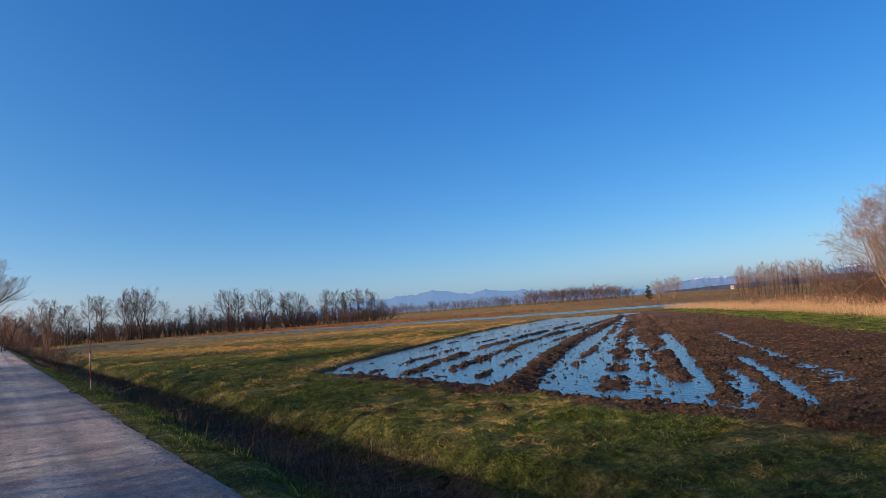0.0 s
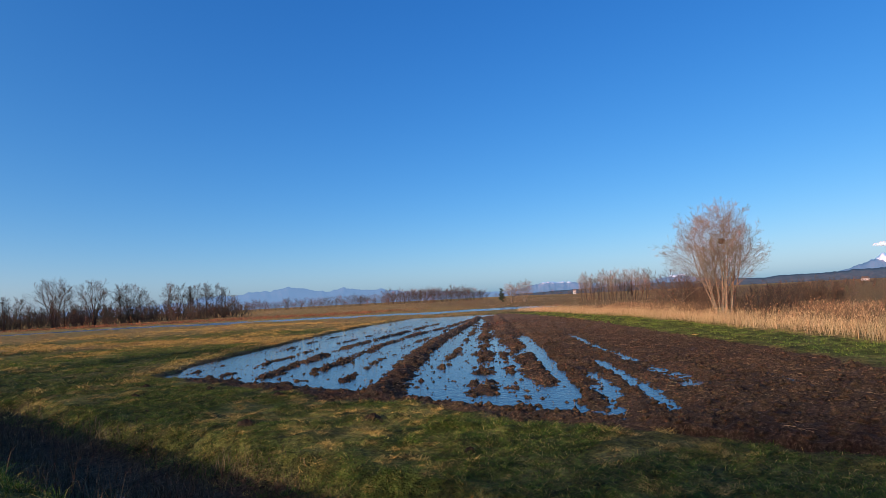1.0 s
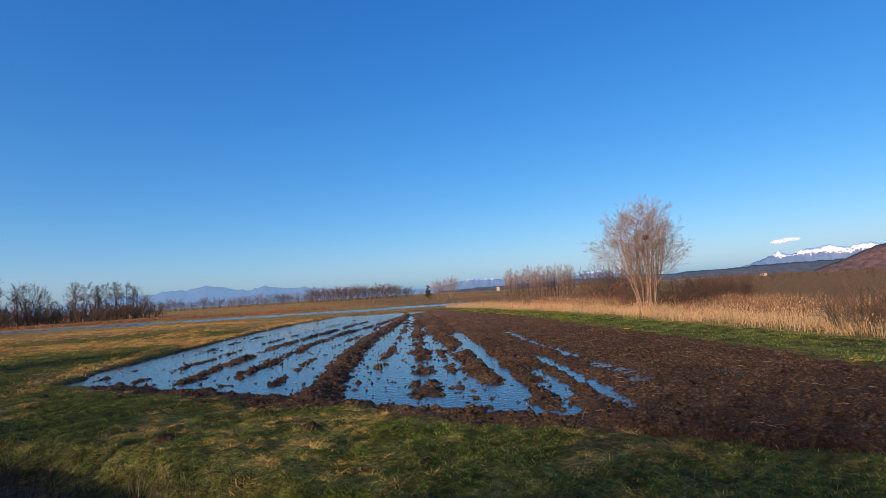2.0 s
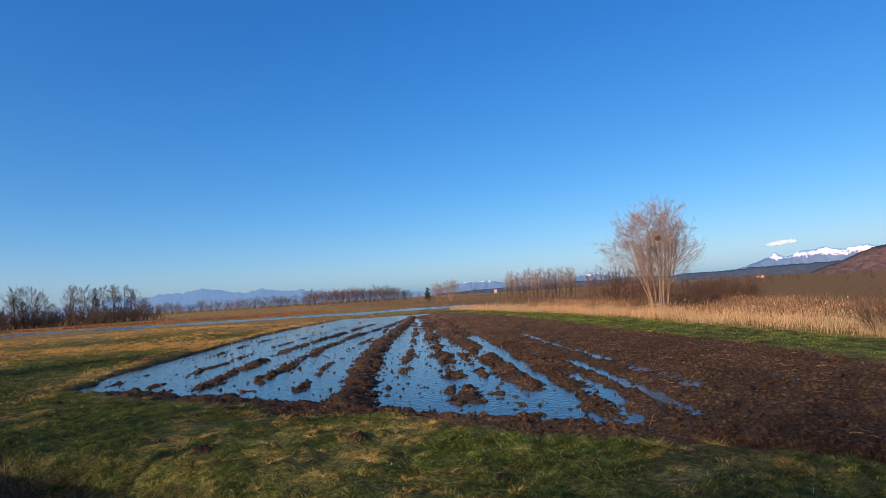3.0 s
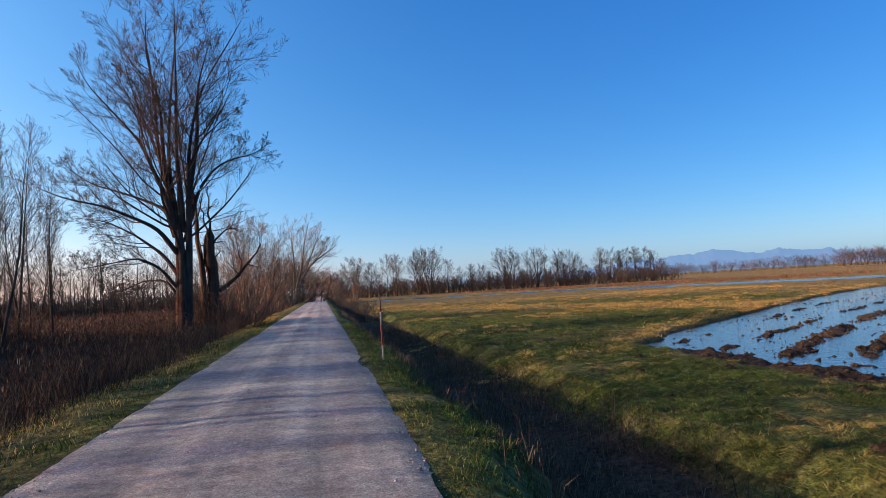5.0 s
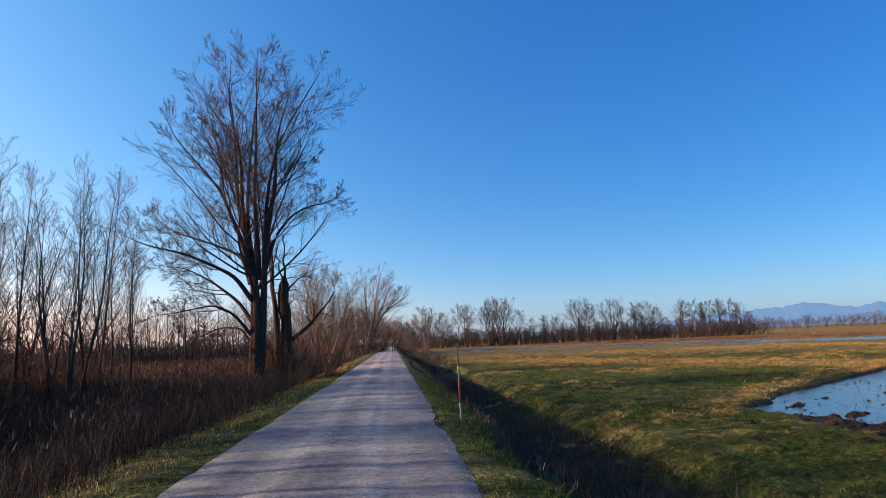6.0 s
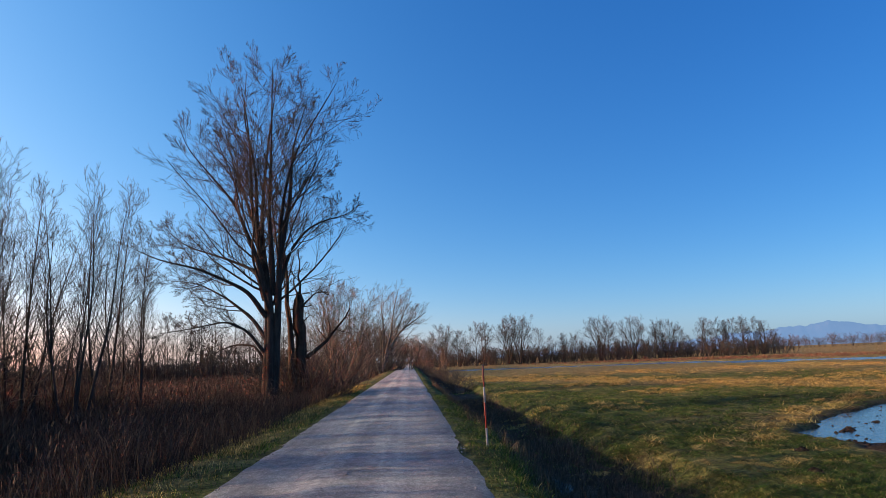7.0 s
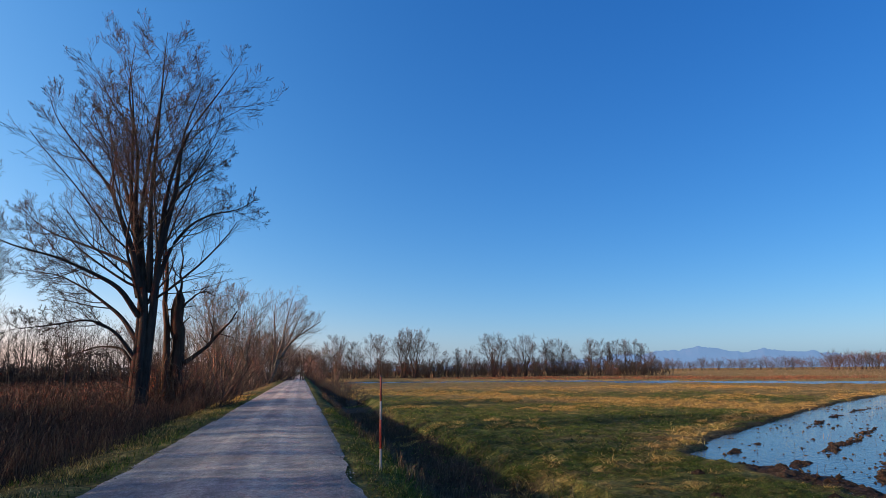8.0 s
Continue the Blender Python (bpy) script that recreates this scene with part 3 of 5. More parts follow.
# haze is painted on: every range glows with it, the farthest are bluish too
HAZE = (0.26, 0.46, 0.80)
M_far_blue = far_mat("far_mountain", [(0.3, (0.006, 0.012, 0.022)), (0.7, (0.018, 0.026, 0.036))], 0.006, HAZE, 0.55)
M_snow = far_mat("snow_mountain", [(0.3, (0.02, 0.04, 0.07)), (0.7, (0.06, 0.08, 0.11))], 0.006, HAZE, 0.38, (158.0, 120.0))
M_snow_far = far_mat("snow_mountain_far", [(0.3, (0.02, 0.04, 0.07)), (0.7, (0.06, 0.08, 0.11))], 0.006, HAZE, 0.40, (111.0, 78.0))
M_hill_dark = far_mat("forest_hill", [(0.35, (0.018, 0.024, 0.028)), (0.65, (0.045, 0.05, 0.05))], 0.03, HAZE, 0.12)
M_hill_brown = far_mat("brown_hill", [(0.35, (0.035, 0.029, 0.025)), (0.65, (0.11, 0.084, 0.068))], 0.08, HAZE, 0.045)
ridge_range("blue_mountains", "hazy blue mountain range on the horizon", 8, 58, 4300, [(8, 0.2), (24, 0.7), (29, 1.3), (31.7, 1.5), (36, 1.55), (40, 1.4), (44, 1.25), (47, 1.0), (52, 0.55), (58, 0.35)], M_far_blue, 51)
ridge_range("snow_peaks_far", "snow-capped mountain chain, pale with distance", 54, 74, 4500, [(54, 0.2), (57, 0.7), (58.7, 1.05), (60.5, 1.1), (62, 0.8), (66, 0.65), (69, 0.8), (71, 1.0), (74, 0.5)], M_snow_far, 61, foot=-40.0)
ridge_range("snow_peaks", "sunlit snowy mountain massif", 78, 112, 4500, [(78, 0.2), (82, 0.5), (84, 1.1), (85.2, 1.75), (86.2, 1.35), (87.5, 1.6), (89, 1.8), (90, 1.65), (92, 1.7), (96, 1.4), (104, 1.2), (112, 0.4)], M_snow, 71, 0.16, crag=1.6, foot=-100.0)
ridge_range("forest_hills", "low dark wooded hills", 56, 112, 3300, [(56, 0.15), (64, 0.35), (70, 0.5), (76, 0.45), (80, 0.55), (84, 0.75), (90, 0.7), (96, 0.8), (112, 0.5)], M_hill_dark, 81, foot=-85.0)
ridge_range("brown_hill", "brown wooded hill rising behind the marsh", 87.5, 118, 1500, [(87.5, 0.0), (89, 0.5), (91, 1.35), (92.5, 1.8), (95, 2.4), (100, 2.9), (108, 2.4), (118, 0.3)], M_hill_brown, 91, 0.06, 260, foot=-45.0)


# ---- trees ----
def limb(k, *points):
    """A smooth limb of k points through a few given ones, with a slight crookedness."""
    p = np.array(points, float)
    at = np.concatenate([[0], np.cumsum(np.linalg.norm(np.diff(p, axis=0), axis=1))])
    t = np.linspace(0, at[-1], k)
    line = np.stack([np.interp(t, at, p[:, i]) for i in range(3)], -1)
    for _ in range(max(1, k // 8)):
        line[1:-1] = 0.5 * line[1:-1] + 0.25 * (line[:-2] + line[2:])
    w = np.sin(np.linspace(0, 9, k) + p[-1, 0] * 3)[:, None] * np.minimum(np.linspace(0, 3, k), 1)[:, None]
    return line + 0.006 * at[-1] * w * np.array([1.0, 0.7, 0.2])


def branched(r, lines, radii, levels, fine, sides=8):
    """Boughs, branches and twigs, level by level, on stem lines (n, k, 3).
    levels: (count, from, to, angle, length as share of the parent, points, wander, pull to the sky, radius share).
    Returns the wood and the twigs as meshes."""
    wood, twigs = [tubes(lines, radii, sides)], []
    for n, (count, t0, t1, angle, ratio, k, wander, up, thin) in enumerate(levels):
        p, way, long, rad = shoots(lines, radii, count, t0, t1, angle, ratio, r, thin=thin)
        lines, radii = grow(p, way, long, np.maximum(rad, fine), k, wander, up, r, 0.3)
        radii = np.maximum(radii, fine * 0.75)
        (wood if n == 0 else twigs).append(tubes(lines, radii, 4 if n == 0 else 3))
    return join(wood), twigs


def bow(p, q, sag, side, k=10):
    """A limb from p to q; sag lifts or drops its middle."""
    t = np.linspace(0, 1, k)[:, None]
    p, q = np.array(p, float), np.array(q, float)
    m = (p + q) / 2 + np.array([0, side, sag])
    line = (1 - t) ** 2 * p + 2 * t * (1 - t) * m + t ** 2 * q
    return line + 0.07 * np.sin(t * 15 + p[2] * 3) * np.array([1.0, 0.6, 0.3]) * np.minimum(t * 4, 1)


def build_tree(name, label, bark, twigs, wood, crown, category="tree", group=""):
    """An Empty at the base with the woody frame and the twigs under it."""
    root = tagged(new(name), label, category, group)
    if category == "bush":
        tagged(part("brushwood", mesh_of("brushwood", *wood, bark), root, "many thin bare stems"), kind="stuff")
        tagged(part("crown", mesh_of("crown", *join(crown), twigs), root, "bare twigs"), kind="stuff")
        return root
    part("trunk", mesh_of("trunk", *wood, bark), root)
    part("crown", mesh_of("crown", *join(crown), twigs), root, "bare twigs")
    return root


def winter_tree(seed, height, stems=1, spread=0.06, bare=0.25, wide=0.3, counts=(24, 5, 4), base=0.2, fine=0.02, angle=46, up=0.10, root=0.2, k=9, fork=0.0, sway=0.02, segs=(5, 3, 2, 2)):
    """A bare tree of one or more stems. spread: how far the stems lean outwards, as a share of the height; bare: the clear part of
    the stem; wide: the length of the lowest boughs, as a share of the stem's; fork: the height up to which the stems are one trunk."""
    r = np.random.default_rng(seed)
    height = height * 0.87
    lines, radii = [], []
    for s in range(stems):
        a = s * 6.283 / stems + 0.8 * r.random()
        out = spread * height * (0.45 + 0.8 * r.random()) * (1 if stems > 1 else 0.5)
        top = np.array([math.cos(a) * out, math.sin(a) * out, height * (0.80 + 0.2 * r.random() if s else 1.0)])
        foot = np.array([math.cos(a) * root, math.sin(a) * root, 0.0]) * (stems > 1)
        split = foot + np.array([top[0] * 0.06, top[1] * 0.06, height * max(fork, 0.02) * (0.85 + 0.3 * r.random())])
        mid = split + (top - split) * 0.55 * np.array([1.15, 1.15, 1.0]) + sway * height * r.normal(size=3) * np.array([1, 1, 0.2])
        lines.append(limb(k, foot - np.array([0, 0, 0.35]), split, mid, top))
        radii.append(base * (0.75 + 0.4 * r.random()) * np.interp(np.linspace(0, 1, k), [0, 0.06, 0.5, 1], [1.2, 0.95, 0.46, 0.07]))
    shape = [(counts[0], bare, 0.99, angle, wide * 2.3, segs[0], 0.08, up, 0.42), (counts[1], 0.18, 1.0, 36, 0.52, segs[1], 0.1, up, 0.5)]
    for n, many in enumerate(counts[2:]):
        shape.append((many, 0.15, 1.0, 35, 0.6, segs[2 + n], 0.1, up * 0.8, 0.6))
    return branched(r, np.stack(lines), np.stack(radii), shape, fine, 6)


def thicket(seed, height, wide, fine=0.012, count=26, per=4, many=8, k=4):
    """A dense clump of shoots from the ground."""
    r = np.random.default_rng(seed)
    a = r.random(count) * 2 * np.pi
    rr = wide * np.sqrt(r.random(count))
    start = np.stack([rr * np.cos(a), rr * np.sin(a), np.full(count, -0.2)], -1)
    way = np.stack([0.45 * np.cos(a) + 0.25 * r.normal(size=count), 0.45 * np.sin(a) + 0.25 * r.normal(size=count), np.ones(count)], -1)
    l0, r0 = grow(start, way, height * (0.55 + 0.5 * r.random(count)), np.full(count, fine * 2.2), 6, 0.12, 0.04, r)
    l1, r1 = grow(*shoots(l0, r0, many, 0.12, 1.0, 36, 0.42, r, thin=0.6), k, 0.12, 0.08, r)
    l2, r2 = grow(*shoots(l1, r1, per, 0.15, 1.0, 36, 0.5, r), max(k - 1, 2), 0.12, 0.08, r)
    return tubes(l0, r0, 4), [tubes(l1, np.maximum(r1, fine), 3), tubes(l2, np.full(r2.shape, fine * 0.85), 3)]


def polar(az, dist, x0=0.9, y0=8.0):
    return x0 + dist * math.sin(radians(az)), y0 + dist * math.cos(radians(az))


def plant(ob, x, y, turn=0.0, size=1.0, sink=0.0):
    ob.matrix_basis = pose(x, y, float(ground_z(x, y)) - sink, 0, 0, turn) @ Matrix.Diagonal((size, size, size, 1))
    return ob


def plant_copy(ob, x, y, turn=0.0, size=1.0, sink=0.0):
    return plant(copy_thing(ob, pose(0, 0, 0)), x, y, turn, size, sink)


first = {}


def once(ob, x, y, turn=0.0, size=1.0, sink=0.05):
    """Plants the tree itself the first time, copies of it after that."""
    if ob.name in first:
        return plant_copy(ob, x, y, turn, size, sink)
    first[ob.name] = True
    return plant(ob, x, y, turn, size, sink)


def big_poplar():
    """The tall old tree by the road: stems that part low down, long rising limbs on both sides, an open crown of upswept twigs."""
    r = np.random.default_rng(5)
    k = 22
    limbs = [
        # the stems
        (0.28, limb(k, (-0.1, 0, -0.4), (-0.12, 0, 3.0), (-0.3, 0.1, 6.2), (-1.2, 0.4, 10.4), (-1.7, 0.5, 13.8), (-2.4, 0.6, 16.2))),
        (0.27, limb(k, (0.05, -0.1, -0.4), (0.0, -0.1, 4.5), (-0.4, 0.4, 8.0), (-0.65, 0.9, 11.0), (-0.55, 1.0, 13.6), (-0.1, 1.1, 16.6))),
        (0.28, limb(k, (0.22, 0.05, -0.4), (0.28, 0, 3.5), (0.45, -0.1, 6.4), (0.8, -0.3, 9.5), (1.5, -0.6, 12.2), (2.7, -0.9, 13.8), (3.9, -1.2, 15.4))),
        (0.20, limb(k, (0.55, -0.1, 7.2), (0.95, 0.5, 10.2), (1.1, 1.2, 13.2), (1.8, 1.5, 15.8))),
        (0.18, limb(k, (0.1, 0.2, 5.4), (0.2, -0.9, 9.5), (0.3, -1.6, 13.0), (0.6, -1.9, 16.3))),
        (0.15, limb(k, (-0.6, 0.2, 7.6), (-0.7, -0.8, 10.8), (-1.3, -1.4, 13.4), (-1.1, -1.6, 15.8))),
        # the long limbs to either side
        (0.15, limb(k, (0.35, 0, 5.4), (1.1, 0.2, 7.5), (1.9, 0.4, 8.55), (2.9, 0.5, 9.0), (4.3, 0.6, 9.25), (5.1, 0.7, 9.8))),
        (0.17, limb(k, (-0.25, 0, 5.6), (-0.7, -0.3, 7.6), (-1.7, -0.6, 9.5), (-3.4, -0.9, 10.9), (-4.9, -1.1, 12.4), (-5.3, -1.2, 13.3))),
        (0.14, limb(k, (-0.3, 0.1, 5.2), (-0.8, 0.7, 6.6), (-2.9, 1.5, 7.5), (-4.8, 2.0, 8.2), (-6.8, 2.3, 9.3))),
        (0.15, limb(k, (-0.2, 0, 4.4), (-0.9, -0.5, 5.5), (-3.2, -1.1, 6.6), (-5.0, -1.4, 7.0), (-6.6, -1.6, 7.7))),
        (0.13, limb(k, (-0.2, 0, 3.4), (-1.0, 0.5, 4.4), (-2.3, 0.9, 5.4), (-4.0, 1.3, 6.2), (-5.9, 1.7, 6.5))),
        (0.11, limb(k, (-0.2, 0, 2.7), (-0.9, -0.4, 3.7), (-1.9, -0.8, 4.2), (-3.4, -1.1, 3.9), (-4.9, -1.3, 3.7))),
        (0.09, limb(k, (-0.1, 0, 2.2), (-0.8, 0.3, 3.1), (-1.9, 0.7, 3.2), (-3.3, 1.0, 2.7), (-4.4, 1.2, 2.9))),
        (0.10, limb(k, (-1.0, 0.3, 9.0), (-2.2, 0.9, 11.0), (-3.2, 1.3, 13.0), (-3.9, 1.5, 15.0))),
        (0.10, limb(k, (0.7, -0.2, 8.6), (1.3, 0.8, 10.2), (2.3, 1.5, 11.2), (3.3, 1.9, 12.0))),
        (0.11, limb(k, (0.2, 0.2, 5.0), (0.3, 1.8, 7.0), (-0.2, 3.0, 9.2), (-0.4, 3.6, 11.6))),
        (0.11, limb(k, (0.0, -0.2, 4.6), (-0.4, -1.9, 6.8), (0.0, -3.2, 8.9), (0.3, -3.7, 11.2))),
    ]
    lines = np.stack([l for _, l in limbs]) * np.array([1, 1, 1.07])
    lines[..., 0] *= np.where(lines[..., 0] > 0, 0.88, 1 - 0.20 * smooth(8.5, 12, lines[..., 2]))
    radii = np.stack([w * np.interp(np.linspace(0, 1, k), [0, 0.05, 0.35, 0.6, 1], [1.25, 1.0, 0.55, 0.3, 0.05] if w > 0.25 else [0.9, 0.85, 0.5, 0.3, 0.06]) for w, _ in limbs])
    wood, crown = branched(r, lines, radii, [(14, 0.26, 0.97, 46, 0.36, 9, 0.07, 0.07, 0.40), (8, 0.14, 0.98, 38, 0.46, 5, 0.09, 0.09, 0.5),
                                             (6, 0.12, 1.0, 36, 0.52, 3, 0.10, 0.12, 0.55), (3, 0.1, 1.0, 32, 0.55, 2, 0.08, 0.12, 0.7)], 0.0062, 9)
    tree = build_tree("poplar_tree", "tall bare old poplar with clustered dark stems by the road", M_bark_dark, M_twig_dark, wood, crown)
    plant(tree, -6.0, 42.3, 0, 1, 0.1)


def dead_trunk():
    """The broken, half-dead trunk beside it."""
    r = np.random.default_rng(8)
    body = bow((0.1, 0, -0.3), (-0.15, 0.2, 6.2), 0.0, 0.3, 14)[None]
    rad = (np.interp(np.linspace(0, 1, 14), [0, 0.15, 0.6, 0.8, 0.93, 1], [0.46, 0.34, 0.30, 0.33, 0.24, 0.05]) * (1 + 0.14 * np.sin(np.arange(14) * 2.3)))[None]
    lines = np.stack([bow((-0.1, 0, 5.6), (-0.1, 0.3, 8.6), 0.2, 0.2, 8), bow((0.0, 0, 5.2), (1.5, 0.2, 6.0), 0.9, 0.0, 8), bow((0.25, 0, 2.6), (2.6, -0.4, 5.2), -0.6, 0.2, 8),
                      bow((-0.4, 0, 0.8), (-0.9, 0.4, 8.8), 0.3, 0.2, 8), bow((-0.2, 0, 5.4), (-0.55, 0.2, 7.6), 0.1, 0.0, 8)])
    radii = np.stack([w * np.linspace(1, 0.25, 8) for w in (0.08, 0.06, 0.14, 0.22, 0.07)])
    l1, r1 = grow(*shoots(lines, radii, 7, 0.3, 1.0, 45, 0.3, r, thin=0.4), 6, 0.14, 0.05, r)
    r1 = np.clip(r1, 0.012, 0.035)
    l2, r2 = grow(*shoots(l1, r1, 6, 0.2, 1.0, 38, 0.5, r), 4, 0.12, 0.06, r)
    tree = build_tree("dead_tree", "broken dead trunk with a few crooked branches", M_bark_dead, M_twig_dark, join([tubes(body, rad, 10), tubes(lines, radii, 6), tubes(l1, r1, 4)]), [tubes(l2, np.full(r2.shape, 0.009), 3)])
    plant(tree, -4.9, 45.0, 20, 1, 0.1)


big_poplar()
dead_trunk()
tr = np.random.default_rng(21)

# slim young alders in the reeds
young = [build_tree("alder_tree", "slim bare young alder in the reeds", M_bark_dark, M_twig_dark, *winter_tree(100 + i, 10.5 + 0.7 * (i % 3), 2 + i % 2, 0.16, 0.3, 0.12, (24, 5, 3), 0.075, 0.0058, 30, 0.16, 0.3), group="young alders") for i in range(5)]
for i, az in enumerate(np.linspace(-22.5, -40, 14)):
    once(young[i % 5], *polar(az + tr.normal() * 0.4, 25 + 10 * tr.random(), 0.85, 11.0), tr.random() * 360, 0.88 + 0.2 * tr.random())
# more of them out of view, to lay shadow stripes across the road
for i in range(7):
    once(young[i % 5], -9.5 - 4 * tr.random(), 17 + 1.7 * i, tr.random() * 360, 0.9 + 0.2 * tr.random())

# unseen tall marsh-side trees, abreast of and behind the walk, placed for their shade
shade = [build_tree("alder_tree", "tall bare alder on the marsh side, out of view, placed for its shade", M_bark_dark, M_twig_dark, *winter_tree(120 + i, 12.0, 2, 0.1, 0.25, 0.22, (18, 4, 2), 0.13, 0.012, 40, 0.12, segs=(4, 2, 2)), group="marsh side trees") for i in range(2)]
for i in range(46):
    once(shade[i % 2], -12.5 - 6 * tr.random(), 10.0 - 0.55 * i + 0.4 * tr.normal(), tr.random() * 360, 0.70 + 0.17 * tr.random())
for i in range(3):
    once(shade[i % 2], -15 - 12 * tr.random(), 10.5 + 2.8 * i + 0.4 * tr.normal(), tr.random() * 360, 0.8 + 0.2 * tr.random())
for i in range(5):
    once(shade[i % 2], -17 - 14 * tr.random(), 21.5 + 3.0 * i + 0.4 * tr.normal(), tr.random() * 360, 0.8 + 0.3 * tr.random())

# the wood behind the marsh
wood_trees = [build_tree("alder_tree", "tall thin bare alder in a wood behind the marsh", M_bark_dark, M_twig_dark, *winter_tree(140 + i, 10 + 1.1 * i, 1, 0.08, 0.3, 0.17, (20, 4, 2), 0.14, 0.012, 42, 0.14, segs=(4, 2, 2)), group="alder wood") for i in range(5)]
for i in range(220):
    dist = 105 + 55 * tr.random()
    once(wood_trees[i % 5], *polar(-44 + 42.5 * (i + tr.random()) / 220, dist, 0.85, 11.0), tr.random() * 360, (0.65 + 0.5 * tr.random()) * dist / 130)
under = [build_tree("bush", "dark leafless undergrowth at the foot of the wood", M_twig_dark, M_twig_dark, *thicket(150 + i, 3.6, 3.4, 0.022, 24, 4, 6, 2), category="bush", group="undergrowth") for i in range(2)]
for i in range(50):
    once(under[i % 2], *polar(-44 + 42 * (i + tr.random()) / 50, 118 + 30 * tr.random(), 0.85, 11.0), tr.random() * 360, 1.4 + 0.6 * tr.random())

# bushes and trees along the road's far stretch
grey_w = build_tree("willow_tree", "bare broad willow beside the road", M_bark_grey, M_twig_tan, *winter_tree(201, 10.0, 7, 0.30, 0.25, 0.22, (15, 6, 5), 0.13, 0.009, 36, 0.10, 0.25), group="roadside trees")
red_w = build_tree("willow_tree", "bare brown willow beside the road", M_bark_grey, M_twig_red, *winter_tree(202, 8.8, 8, 0.30, 0.15, 0.22, (13, 5, 4), 0.10, 0.012, 38, 0.10, 0.4), group="roadside trees")
for ob, x, y, turn, size in ((grey_w, -5.0, 62, 40, 0.95), (red_w, -7.2, 77, 10, 0.75), (red_w, -5.0, 90, 200, 0.88), (red_w, -6.6, 108, 90, 0.7),
                             (red_w, -4.8, 150, 0, 1.2), (grey_w, -5.5, 175, 0, 1.3), (red_w, 6.0, 172, 30, 0.95), (red_w, 10.5, 186, 130, 1.0), (grey_w, 6.2, 215, 130, 1.2), (grey_w, -5.0, 230, 130, 1.4), (red_w, -4.6, 290, 130, 1.6), (red_w, 5.4, 300, 130, 1.5),
                             (red_w, -3.5, 345, 0, 1.5), (grey_w, 1.0, 432, 60, 1.9), (red_w, 4.5, 360, 200, 1.6), (red_w, -4.0, 436, 90, 2.0), (red_w, 6.0, 438, 20, 2.1)):
    once(ob, x, y, turn, size)


def leaning_willow():
    r = np.random.default_rng(12)
    k = 14
    limbs = [(0.34, limb(k, (0, 0, -0.3), (1.6, 0, 4.0), (3.6, 0.2, 7.2), (6.0, 0.4, 9.0), (8.4, 0.5, 10.6))), (0.2, limb(k, (0.9, 0, 2.6), (2.0, -0.6, 7.0), (2.8, -1.0, 11.0), (3.6, -1.2, 14.8))),
             (0.2, limb(k, (0.5, 0, 1.6), (0.8, 0.8, 7.0), (0.4, 1.2, 11.5), (0.9, 1.6, 15.0))), (0.16, limb(k, (2.0, 0, 4.6), (3.6, 1.0, 8.5), (4.9, 1.6, 11.5), (5.8, 2.0, 14.0))),
             (0.15, limb(k, (-0.2, 0, 0.4), (-1.4, -0.5, 5.0), (-2.3, -0.8, 8.5), (-2.6, -1.0, 11.5))), (0.13, limb(k, (3.0, 0, 6.4), (5.4, -1.2, 8.8), (6.8, -1.8, 11.6)))]
    wood, crown = branched(r, np.stack([l for _, l in limbs]), np.stack([w * np.linspace(1, 0.12, k) for w, _ in limbs]),
                           [(14, 0.25, 0.99, 38, 0.42, 6, 0.08, 0.07, 0.42), (6, 0.15, 1.0, 36, 0.55, 3, 0.09, 0.07, 0.5), (6, 0.15, 1.0, 34, 0.6, 2, 0.08, 0.06, 0.6)], 0.010, 8)
    tree = build_tree("willow_tree", "bare grey willow leaning over the gravel road", M_bark_grey, M_twig_tan, wood, crown, group="roadside trees")
    plant(tree, -4.4, 122, 0, 1.0)


leaning_willow()
brush = [build_tree("bush", "leafless brown thicket of shoots", M_twig_red, M_twig_red, *thicket(220 + i, 3.0 + i, 1.3 + 0.5 * i, 0.014, 24, 3, 6, 3), category="bush", group="roadside thickets") for i in range(2)]
once(brush[0], -4.9, 43.5, 0, 0.9)
once(brush[0], -5.2, 44.3, 140, 1.1)
once(brush[0], -4.4, 45.4, 250, 1.0)
once(brush[1], -3.9, 47.0, 0, 1.0)
once(brush[1], -5.4, 46.2, 70, 0.8)
for i in range(24):
    once(brush[i % 2], -4.6 - 4.5 * tr.random(), 50 + 6 * i + 4 * tr.random(), tr.random() * 360, 0.4 + 0.5 * tr.random())
for i in range(12):
    once(brush[i % 2], 4.4 + 1.8 * tr.random(), 72 + 8 * i + 3 * tr.random(), tr.random() * 360, 0.55 + 0.4 * tr.random())

for i in range(8):
    once(brush[i % 2], -13.5 - 7 * tr.random(), 34 + 1.4 * i + tr.normal(), tr.random() * 360, 0.6 + 0.25 * tr.random())

# unseen tall scrub abreast of the walk and behind it, blocking the low sun
for i in range(14):
    once(brush[1], -11.5 - 5 * tr.random(), 7.5 - 1.5 * i + 0.6 * tr.normal(), tr.random() * 360, 1.45 + 0.45 * tr.random())
# a second row farther on, added to keep the reeds in shade
for i in range(12):
    once(brush[1], -16.5 - 2.5 * tr.random(), 21.5 + 1.35 * i + 0.4 * tr.normal(), tr.random() * 360, 1.2 + 0.3 * tr.random())

